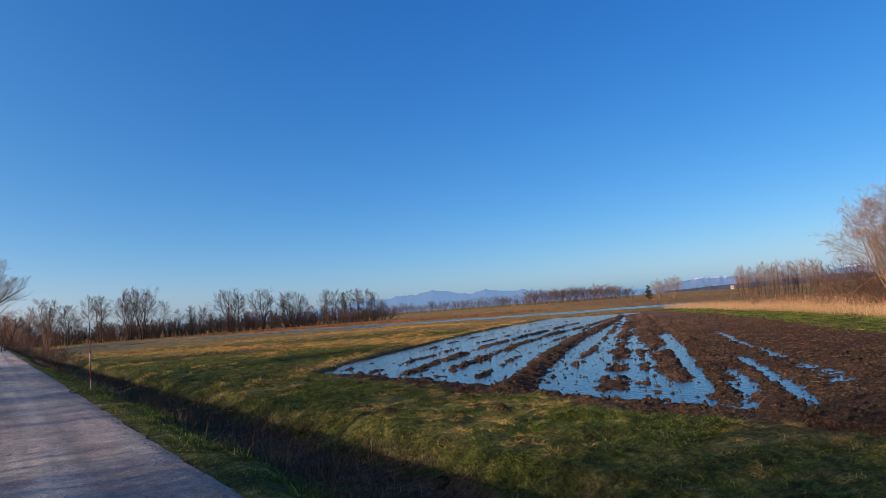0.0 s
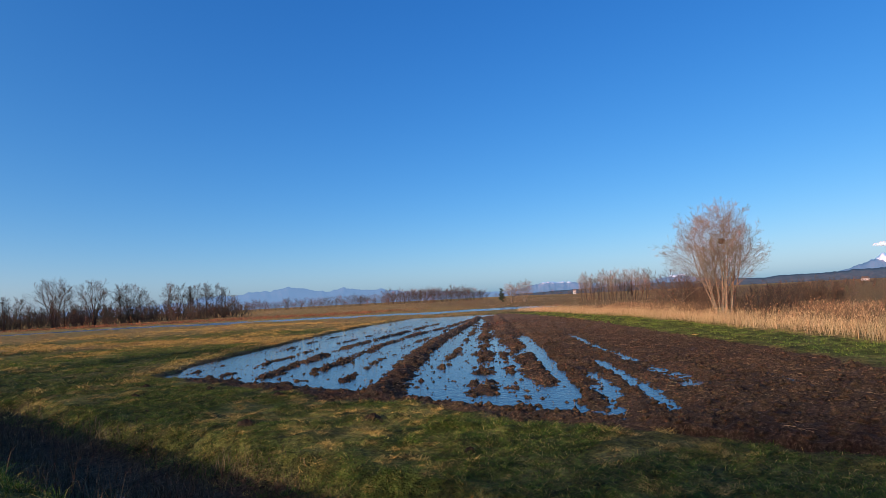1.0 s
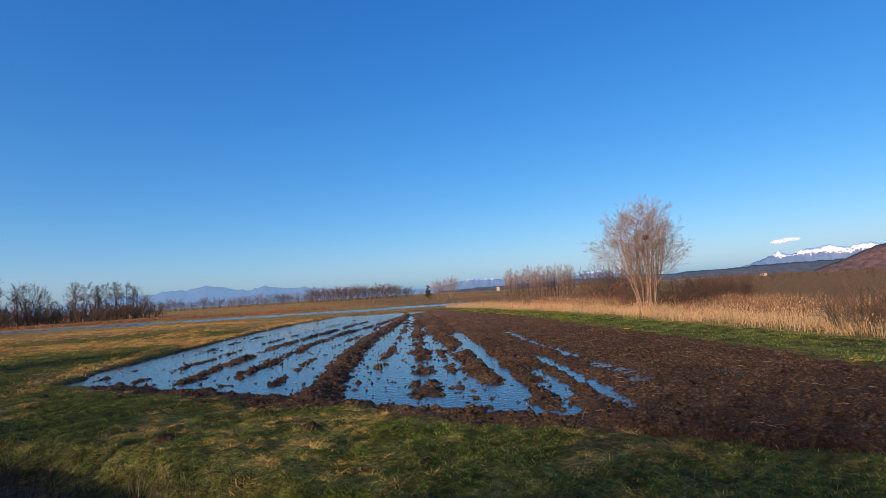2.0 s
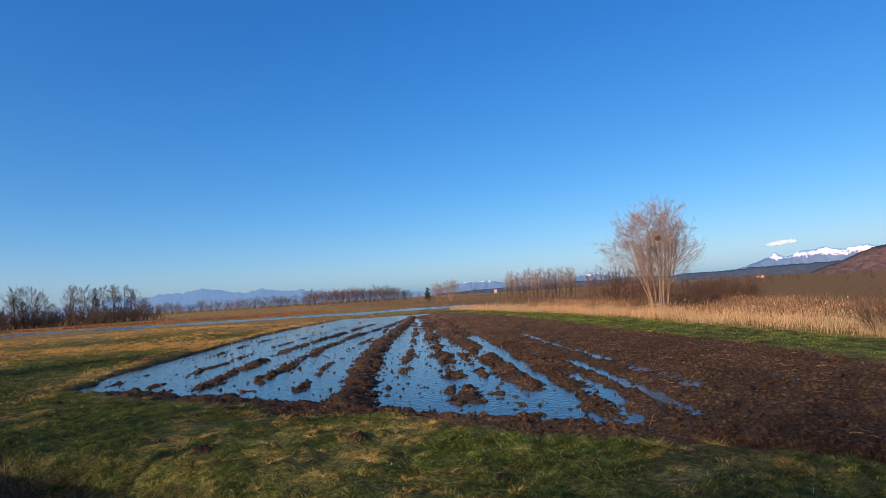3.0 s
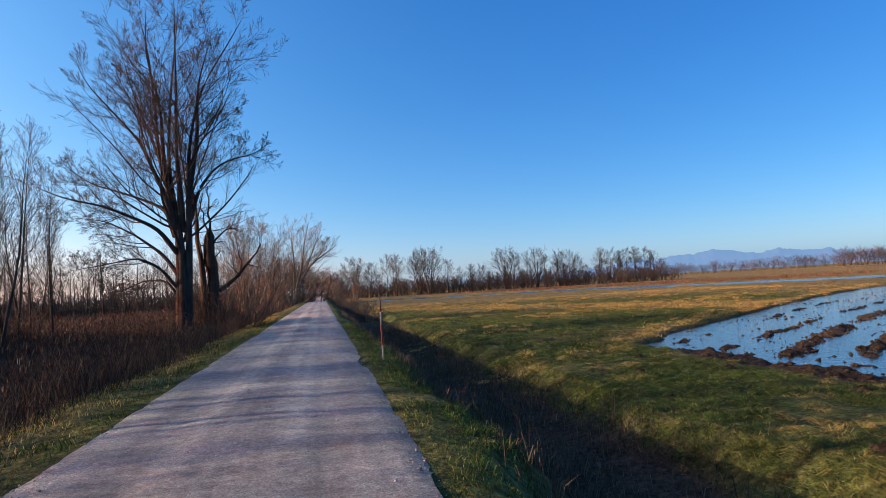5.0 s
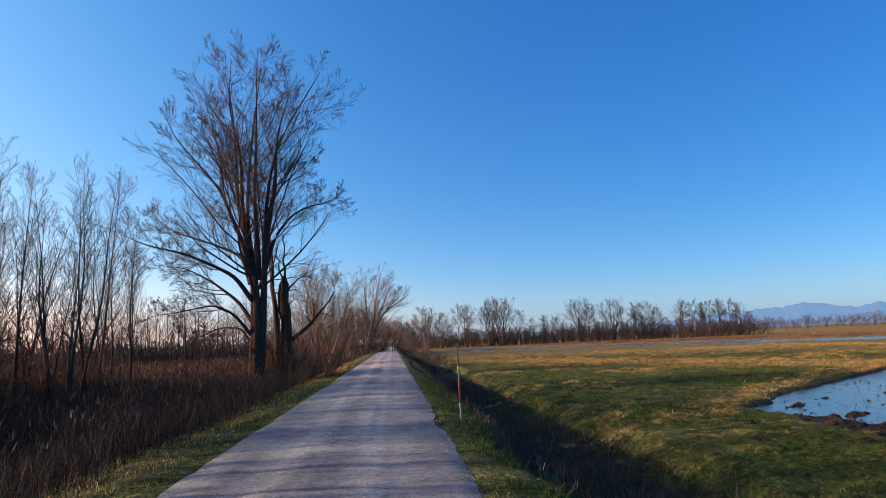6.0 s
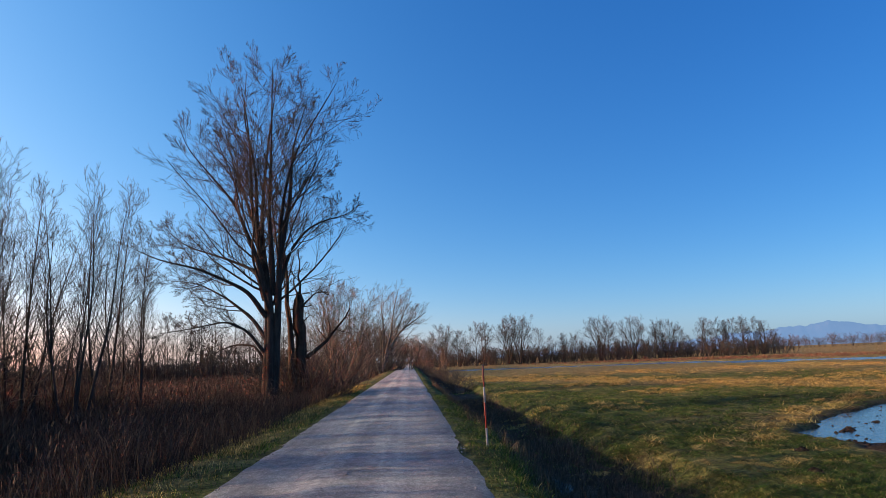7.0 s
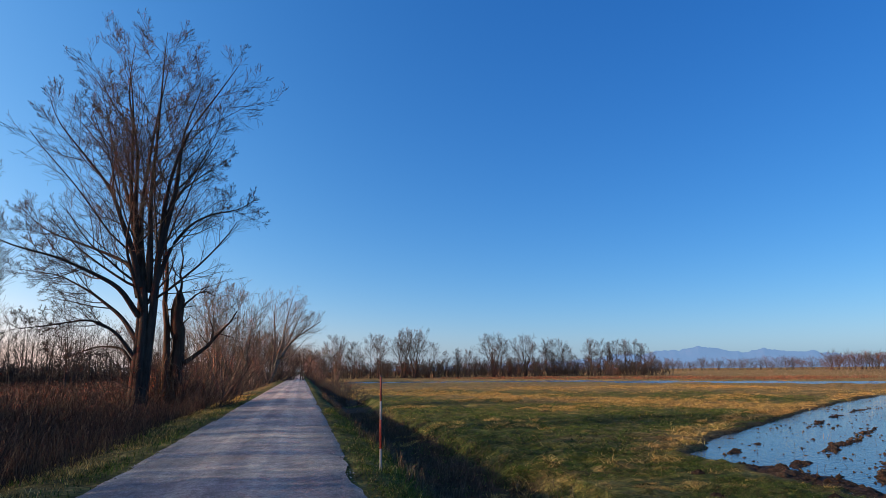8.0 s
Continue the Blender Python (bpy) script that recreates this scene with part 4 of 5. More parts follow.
# the line of trees across the meadow
line_a = [build_tree("alder_tree", "bare dark alder in the tree line across the meadow", M_bark_dark, M_twig_dark, *winter_tree(160 + i, 13.0, 1 + i % 2, 0.10, 0.42, 0.18, (22, 6, 4), 0.19, 0.018, 48, 0.10, 0.3), group="meadow tree line") for i in range(4)]
line_b = [build_tree("willow_tree", "bare broad tree in the line across the meadow", M_bark_dark, M_twig_dark, *winter_tree(170 + i, 13.0, 5, 0.24, 0.32, 0.23, (12, 6, 4), 0.20, 0.018, 36, 0.10, 0.3, fork=0.2), group="meadow tree line") for i in range(2)]
low = [build_tree("bush", "leafless brown undergrowth below the tree line", M_twig_dark, M_twig_dark, *thicket(180 + i, 5.2, 4.4, 0.030, 26, 4, 6, 2), category="bush", group="meadow undergrowth") for i in range(2)]
for n, (az, el, kind) in enumerate([(3.3, 3.2, 1), (4.6, 2.8, 0), (6.2, 3.4, 0), (7.0, 3.3, 0), (9.2, 3.5, 1), (10.2, 3.7, 1), (11.9, 2.7, 0), (14.2, 2.0, 0), (15.2, 1.9, 0), (17.4, 3.2, 1), (18.2, 3.0, 0), (20.3, 3.0, 1),
                                    (22.3, 2.7, 0), (23.0, 2.6, 1), (24.1, 2.2, 0), (26.2, 2.7, 0), (26.9, 2.6, 0), (27.7, 2.5, 0), (28.4, 2.6, 0), (29.2, 2.6, 0), (29.9, 2.5, 0), (30.6, 2.3, 0)]):
    dist = 205 + 1.2 * az + 6 * tr.random()
    tall = dist * math.tan(radians(el)) + 2.6
    once((line_b if kind else line_a)[n % (2 if kind else 4)], *polar(az, dist, 0.9, 12.0), tr.random() * 360, tall / 12.6)
for i in range(34):
    az = 2.5 + 29 * (i + tr.random()) / 34
    once(line_a[i % 4], *polar(az, 215 + 1.2 * az + 14 * tr.random(), 0.9, 12.0), tr.random() * 360, 0.4 + 0.4 * tr.random())
for i in range(46):
    once(low[i % 2], *polar(0.8 + 31.0 * (i + tr.random()) / 46, 226 + 30 * tr.random(), 0.9, 12.0), tr.random() * 360, 1.0 + 0.6 * tr.random())

# the far wood, scattered trees before the mountains
far_tree = [build_tree("tree", "distant bare tree of a brown wood", M_bark_dark, M_twig_dark if i else M_twig_red, *winter_tree(190 + i, 13.0, 3, 0.3, 0.06, 0.36, (9, 6), 0.22, 0.05, 45, 0.08, 0.5, 5, segs=(3, 2)), group="distant wood") for i in range(3)]
for i in range(45):
    az = 44.2 + 9.4 * (i + tr.random()) / 45
    once(far_tree[i % 3], *polar(az, 560 + 60 * tr.random(), 0.9, 6.0), tr.random() * 360, float(1.0 - 0.3 * smooth(51.5, 53.5, az)) * (0.8 + 0.3 * tr.random()))
for i in range(60):
    once(far_tree[i % 3], *polar(31 + 13.5 * (i + tr.random()) / 60, 640 + 90 * tr.random(), 0.9, 6.0), tr.random() * 360, 0.35 + 0.6 * tr.random())
for i in range(30):
    once(far_tree[i % 3], *polar(54 + 17 * (i + tr.random()) / 30, 800 + 200 * tr.random(), 0.9, 6.0), tr.random() * 360, 0.4 + 0.25 * tr.random())
for i in range(30):
    once(far_tree[i % 3], *polar(78 + 24 * (i + tr.random()) / 30, 420 + 300 * tr.random(), 0.9, 6.0), tr.random() * 360, 0.35 + 0.25 * tr.random())
pair = build_tree("tree", "bare crooked tree standing alone at the far end of the field", M_bark_grey, M_twig_tan, *winter_tree(195, 8.6, 4, 0.34, 0.2, 0.26, (14, 5, 4), 0.18, 0.016, 42, 0.06, 0.2, fork=0.15), group="pair of trees")
once(pair, *polar(57.2, 232, 0.9, 5.0), 0, 0.95)
once(pair, *polar(56.0, 232, 0.9, 5.0), 100, 0.86)


def conifer():
    r = np.random.default_rng(14)
    l0, r0 = grow(np.zeros((1, 3)), np.array([[0, 0, 1.0]]), np.array([8.0]), np.array([0.14]), 8, 0.01, 0.05, r)
    l1, r1 = grow(*shoots(l0, r0, 70, 0.12, 0.98, 80, 0.30, r, thin=0.4), 5, 0.05, -0.02, r)
    l2, r2 = grow(*shoots(l1, r1, 10, 0.1, 1.0, 50, 0.4, r), 3, 0.1, -0.02, r)
    tree = build_tree("pine_tree", "dark green conifer at the far end of the field", M_bark_dark, island_mat("needles", [(0, (0.015, 0.03, 0.012)), (1, (0.035, 0.06, 0.022))]), tubes(l0, r0, 5), [tubes(l1, np.full(r1.shape, 0.05), 3), tubes(l2, np.full(r2.shape, 0.07), 3)])
    plant(tree, *polar(55.1, 260, 0.9, 5.0), 0, 0.75)


conifer()

# the stand of pale poplars
stand = [build_tree("poplar_tree", "slender bare poplar in a small stand", M_bark_dark, M_twig_tan, *winter_tree(230 + i, 11.5, 3, 0.12, 0.18, 0.17, (22, 5, 4), 0.11, 0.012, 28, 0.12, 0.6), group="poplar stand") for i in range(3)]
for i, az in enumerate((62.6, 63.0, 63.5, 64.1, 64.6, 65.1, 65.5, 66.0, 66.5, 67.0, 67.5, 68.0, 68.4)):
    once(stand[i % 3], *polar(az, 188 + 14 * tr.random(), 0.9, 5.0), tr.random() * 360, (0.80 + 0.10 * float(smooth(62.5, 65, az)) + 0.06 * tr.random()) * 0.93)


def lone_willow():
    """The willow at the marsh's edge: many thin stems from one root, a full round crown."""
    tree = build_tree("willow_tree", "lone bare sunlit willow at the edge of the reeds", M_bark_grey, M_twig_tan, *winter_tree(240, 10.0, 12, 0.27, 0.26, 0.21, (15, 6, 5, 2), 0.085, 0.0065, 44, 0.06, 0.4, 12))
    plant(tree, 58.3, 20.0, 30, 1.04)
    nest = part("nest", mesh_of("nest", *tubes(np.array([[[0, 0, -0.12], [0, 0, -0.05], [0, 0, 0.08], [0, 0, 0.16]]]), np.array([[0.06, 0.16, 0.2, 0.12]]), 8), M_bark_dead), tree, "brown bird's nest of sticks in the fork")
    nest.location, nest.scale = (0.1, -0.3, 6.5), (1.7, 1.7, 1.7)


lone_willow()
shrub = [build_tree("bush", "leafless brown shrub in the reeds", M_twig_red, M_twig_dark if i else M_twig_red, *thicket(250 + i, 5.0, 2.2, 0.016, 40, 3, 7, 3), category="bush", group="marsh shrubs") for i in range(2)]
for i, (az, dist, size) in enumerate([(71.3, 92, 1.15), (72.6, 88, 1.1), (73.6, 86, 1.0), (78.2, 66, 0.62), (79.3, 70, 0.66), (79.8, 110, 0.75), (81.0, 112, 0.85), (82.0, 114, 0.9), (82.8, 112, 0.85), (77.3, 62, 0.55), (74.4, 62, 0.5), (91.5, 34, 0.42), (93.5, 33, 0.5)]):
    once(shrub[i % 2], *polar(az, dist, 0.9, 5.0), tr.random() * 360, size)


# ---- reeds and grass ----
def blades(px, py, pz, height, width, lean, r, bend=0.5, wind=(0.0, 0.0), lie=0.0):
    """Grass blades: one bent, tapering strip of three faces each, as triangles."""
    n = len(px)
    a = r.random(n) * 2 * np.pi
    out = np.stack([np.cos(a) * lean + wind[0], np.sin(a) * lean + wind[1]], -1)
    face = r.random(n) * np.pi
    wx, wy = np.cos(face) * width / 2, np.sin(face) * width / 2
    base = np.stack([px, py, pz], -1)
    reach = 0.35 + 0.5 * lie
    mid = base + np.stack([out[:, 0] * height * reach, out[:, 1] * height * reach, height * (0.62 - 0.18 * lie)], -1)
    tip = base + np.stack([out[:, 0] * height * (0.6 + bend), out[:, 1] * height * (0.6 + bend), height * np.maximum(1.0 - (0.42 + 0.5 * lie) * np.hypot(out[:, 0], out[:, 1]), 0.25 - 0.2 * lie)], -1)
    w = np.stack([wx, wy, 0 * wx], -1)
    verts = np.stack([base - w, base + w, mid - w * 0.8, mid + w * 0.8, tip], 1).reshape(-1, 3)
    i = np.arange(n)[:, None] * 5
    tris = np.concatenate([i + [0, 1, 3], i + [0, 3, 2], i + [2, 3, 4]], 1).reshape(-1, 3)
    return verts, tris


def scatter(r, n, x0, x1, y0, y1, keep):
    x, y = x0 + (x1 - x0) * r.random(n), y0 + (y1 - y0) * r.random(n)
    ok = r.random(n) < keep(x, y)
    return x[ok], y[ok]


def reed_bed(name, label, material, x, y, tall, wide, seed, plume=True, wind=(0.10, -0.05), leaf=1.0, edge=lambda x: 0 * x):
    r = np.random.default_rng(seed)
    z = ground_z(x, y) - 0.05
    tuft = 0.85 + 0.30 * vnoise(x, y, 1.3, seed) + 0.16 * vnoise(x, y, 4.0, seed + 5) + 0.12 * vnoise(x, y, 0.4, seed + 1)
    h = tall * tuft * (0.6 + 0.5 * r.random(len(x))) * (1 - 0.35 * edge(x))
    sway = (wind[0] + 0.30 * vnoise(x, y, 1.5, seed + 2), wind[1] + 0.30 * vnoise(x, y, 1.5, seed + 3))
    pieces = [blades(x, y, z, h, wide, 0.36, r, 0.25, sway)]
    n = int(len(x) * leaf)
    pick = r.integers(0, len(x), n)
    lean = (sway[0][pick], sway[1][pick])
    pieces.append(blades(x[pick], y[pick], z[pick] + h[pick] * 0.55 * r.random(n), h[pick] * 0.42, wide * 1.3, 0.75, r, 0.35, lean))
    if plume:
        pick = r.random(len(x)) < 0.35
        top = np.stack([x + sway[0] * h * 0.7, y + sway[1] * h * 0.7, z + h * 0.9], -1)[pick]
        pieces.append(blades(top[:, 0], top[:, 1], top[:, 2], h[pick] * 0.13, wide * 2.4, 0.6, r, 0.5, (sway[0][pick], sway[1][pick])))
    v, f = join(pieces)
    tagged(new(name, mesh_of(name, v, f, material, False)), label, "reeds", kind="stuff")


gr = np.random.default_rng(33)
# left of the road
clear = lambda x, y: smooth(-2.6, -3.5, x + 0.55 * vnoise(x, y, 3, 61)) * (0.75 + 0.25 * vnoise(x, y, 2, 62))
x, y = scatter(gr, 46000, -16, -2.9, 5, 44, clear)
reed_bed("reeds", "dense dead brown reeds beside the road", M_reed, x, y, 1.85, 0.009, 62, leaf=1.5, edge=lambda x: smooth(-7.5, -3.8, x))
x, y = scatter(gr, 16000, -40, -3.6, 44, 115, clear)
reed_bed("reeds", "brown reeds and dead grass below the trees", M_reed, x, y, 1.3, 0.03, 63)
x, y = scatter(gr, 9000, -75, -14, 25, 120, lambda x, y: 0.8 + 0 * x)
reed_bed("reeds", "wide marsh of dead reeds before the wood", M_reed, x, y, 1.6, 0.05, 64)


x, y = scatter(gr, 210000, 22, 90, -12, 62, lambda x, y: smooth(5.2, 6.4, past_right(x, y) + 0.8 * vnoise(x, y, 3, 65)) * smooth(17, 9, past_right(x, y)) * (0.7 + 0.3 * vnoise(x, y, 3.5, 66)))
reed_bed("reeds", "sunlit straw-coloured reeds along the field", M_reed_tan, x, y, 1.0, 0.011, 67, leaf=1.0)
x, y = scatter(gr, 64000, 28, 120, -45, 45, lambda x, y: smooth(9, 13, past_right(x, y)) * smooth(60, 40, past_right(x, y)) * smooth(-0.6, 0.3, vnoise(x, y, 9, 68)))
reed_bed("reeds", "brown reed bed behind the straw-coloured fringe", M_stubble, x, y, 1.3, 0.030, 69)
# reddish sedge before the tree line, tan flats beyond
across = lambda x, y: 0.88 * x + 0.47 * y > 116 + 0.27 * x
x, y = scatter(gr, 24000, 15, 130, 120, 235, lambda x, y: (in_channel(x, y) < -2) * across(x, y) * (in_channel(x, y) > -34) * smooth(2.0, 4.0, np.degrees(np.arctan2(x, y)) - 7) * 0.9)
reed_bed("sedge", "rust-coloured sedge on the bank before the tree line", M_reed_red, x, y, 0.9, 0.10, 70, False)
x, y = scatter(gr, 26000, 70, 420, 60, 420, lambda x, y: (in_channel(x, y) < -1) * smooth(26, 32, np.degrees(np.arctan2(x, y))) * across(x, y) * (0.5 + 0.5 * vnoise(x, y, 16, 71)))
reed_bed("dry_grass", "tan dry grass on the wide flats", M_reed_tan, x, y, 0.26, 0.11, 72, False)


def sward(name, label, material, n, box, keep, tall, wide, lean, seed, bend=0.5):
    r = np.random.default_rng(seed)
    x, y = scatter(r, n, *box, keep)
    z = ground_z(x, y) - 0.02
    clump = np.clip(0.85 + 0.75 * vnoise(x, y, 0.42, seed) + 0.35 * vnoise(x, y, 1.4, seed + 1), 0.25, 1.9)
    v, f = blades(x, y, z, tall * clump * (0.5 + 0.8 * r.random(len(x))), wide, lean, r, bend)
    tagged(new(name, mesh_of(name, v, f, material, False)), label, "grass", kind="stuff")


dryish = lambda x, y: vnoise(x, y, 2.6, 75) + 0.6 * vnoise(x, y, 0.9, 76)
off_mud = lambda x, y: smooth(0.15, -0.35, in_mud(x, y))
sward("grass", "short green winter grass of the meadow", M_blade_green, 190000, (5.0, 13.2, 1, 27), lambda x, y: off_mud(x, y) * smooth(0.9, -0.2, dryish(x, y)) * smooth(6.3, 7.0, x + 0.5 * vnoise(x, y, 1.4, 9)) * (0.75 + 0.25 * vnoise(x, y, 0.8, 79)), 0.085, 0.0075, 1.2, 81, 0.7)
sward("grass", "green and yellowing meadow grass", M_blade_green, 110000, (5.0, 45, 27, 75), lambda x, y: off_mud(x, y) * smooth(0.8, -0.2, dryish(x, y)) * smooth(0.5, 0.1, dry_zone(x, y)), 0.11, 0.026, 1.4, 82, 0.7)
sward("grass", "fresh green grass on the road's verge", M_blade_green, 85000, (1.72, 3.2, 3, 40), lambda x, y: smooth(1.7, 2.0, x) * smooth(3.2, 2.5, x + 0.4 * vnoise(x, y, 1.2, 73)) * (0.6 + 0.4 * vnoise(x, y, 0.7, 74)), 0.085, 0.007, 1.0, 83)
sward("grass", "green grass on the road's verge", M_blade_green, 20000, (-3.6, -1.72, 8, 55), lambda x, y: smooth(-1.7, -1.95, x) * (0.55 + 0.45 * vnoise(x, y, 1.5, 84)), 0.11, 0.012, 0.7, 84)
sward("grass", "green strip of grass beside the ploughed field", M_blade_fresh, 240000, (17, 75, -6, 55), lambda x, y: smooth(0.2, 0.7, past_right(x, y)) * smooth(6.6, 5.4, past_right(x, y)), 0.12, 0.013, 1.2, 85, 0.7)


def tussocks(name, label, n, box, keep, tall, wide, per, seed, material, root=0.06, lie=1.0):
    r = np.random.default_rng(seed)
    x, y = scatter(r, n, *box, keep)
    m = len(x)
    size = 0.6 + 0.8 * r.random(m)
    cx, cy = np.repeat(x, per), np.repeat(y, per)
    s = np.repeat(size, per)
    px, py = cx + r.normal(size=m * per) * root * s, cy + r.normal(size=m * per) * root * s
    comb = np.repeat(r.random(m) * 2 * np.pi, per)
    v, f = blades(px, py, ground_z(px, py) - 0.02, tall * s * (0.5 + 0.7 * r.random(m * per)), wide, 1.0, r, 1.0, (0.65 * np.cos(comb), 0.65 * np.sin(comb)), lie)
    tagged(new(name, mesh_of(name, v, f, material, False)), label, "grass", kind="stuff")


tussocks("tussocks", "matted straw-yellow grass tussocks in the meadow", 620, (6.2, 12.6, 1, 30), lambda x, y: off_mud(x, y) * smooth(-0.2, 0.6, dryish(x, y)), 0.14, 0.006, 75, 86, M_blade_dry)
tussocks("tussocks", "golden dry grass tussocks beyond the flood", 7000, (5, 60, 28, 100), lambda x, y: off_mud(x, y) * (in_channel(x, y) < -6) * smooth(-0.05, 0.5, dryish(x / 2, y / 2) - 0.35 + 1.0 * np.exp(-((0.88 * x + 0.47 * y - 50) / 5.0) ** 2) + 0.9 * np.exp(-(((y - rim_at(LEFT_RIM, x)) * 0.83 - 1.0) / 1.0) ** 2)), 0.25, 0.022, 34, 87, M_blade_dry, 0.10, 0.8)
tussocks("tussocks", "pale dry grass at the field's green edge", 260, (18, 70, -4, 50), lambda x, y: smooth(0.2, 0.4, past_right(x, y)) * smooth(1.6, 0.8, past_right(x, y)), 0.26, 0.018, 40, 88, M_blade_dry)
sward("dry_grass", "straw-coloured grass of the drier meadow", M_blade_dry, 120000, (5, 62, 27, 98), lambda x, y: off_mud(x, y) * smooth(0.25, 0.75, dry_zone(x, y) + 0.2 * dryish(x, y)), 0.12, 0.028, 1.4, 78, 0.7)
sward("dry_grass", "withered grass among the green of the verge", M_blade_dry, 24000, (-4.2, -1.8, 6, 60), lambda x, y: smooth(-1.9, -2.8, x), 0.14, 0.010, 0.9, 77)
tussocks("tussocks", "green grass tufts in the meadow", 5600, (6.4, 13.2, 1, 31), lambda x, y: off_mud(x, y) * smooth(0.9, 0.2, dryish(x, y)), 0.12, 0.0075, 36, 98, M_blade_green, 0.075)
tussocks("tussocks", "long drooping green grass on the ditch bank", 520, (1.95, 3.3, 2, 40), lambda x, y: smooth(1.9, 2.4, x) * (0.6 + 0.4 * vnoise(x, y, 0.9, 93)), 0.19, 0.007, 40, 94, M_blade_green, lie=0.5)
tussocks("tussocks", "green grass tufts along the flooded field", 5200, (6.0, 40, 29, 62), lambda x, y: off_mud(x, y) * smooth(0.55, 0.1, dry_zone(x, y)) * smooth(64, 40, y), 0.16, 0.017, 20, 101, M_blade_green, 0.11)
# dead weeds in the ditch, spread up its far bank to carry the shade outwards
x, y = scatter(gr, 36000, 2.3, 7.3, 1, 60, lambda x, y: smooth(2.3, 3.0, x + 0.5 * vnoise(x, y, 1.5, 89)) * smooth(7.1, 5.8, x + 0.7 * vnoise(x, y, 1.9, 88)) * (0.6 + 0.4 * vnoise(x, y, 1.2, 90)))
reed_bed("ditch_weeds", "dark dead weeds filling the ditch", M_weed_dark, x, y, 0.58, 0.010, 91, False, (0.05, 0.0), 1.2)
x, y = scatter(gr, 3200, 2.4, 7.0, 2, 45, lambda x, y: smooth(0.0, 0.6, vnoise(x, y, 1.1, 99)))
reed_bed("ditch_stalks", "thin pale dry stalks standing in the ditch", M_reed, x, y, 0.8, 0.0065, 92, False, (0.05, 0.05), 0.5)


# ---- clods, straw, molehills ----
def lumps(r, x, y, z, size, flat=0.6):
    """Irregular eight-faced clods."""
    n = len(x)
    corners = np.array([[1, 0, 0], [0, 1, 0], [-1, 0, 0], [0, -1, 0], [0, 0, 1], [0, 0, -1]], float)
    v = corners[None] * (0.6 + 0.8 * r.random((n, 6, 1))) + 0.25 * r.normal(size=(n, 6, 3))
    v = v * size[:, None, None] * np.array([1, 1, flat]) + np.stack([x, y, z], -1)[:, None]
    f = np.array([[0, 1, 4], [1, 2, 4], [2, 3, 4], [3, 0, 4], [1, 0, 5], [2, 1, 5], [3, 2, 5], [0, 3, 5]])
    return v.reshape(-1, 3), (f[None] + np.arange(n)[:, None, None] * 6).reshape(-1, 3)


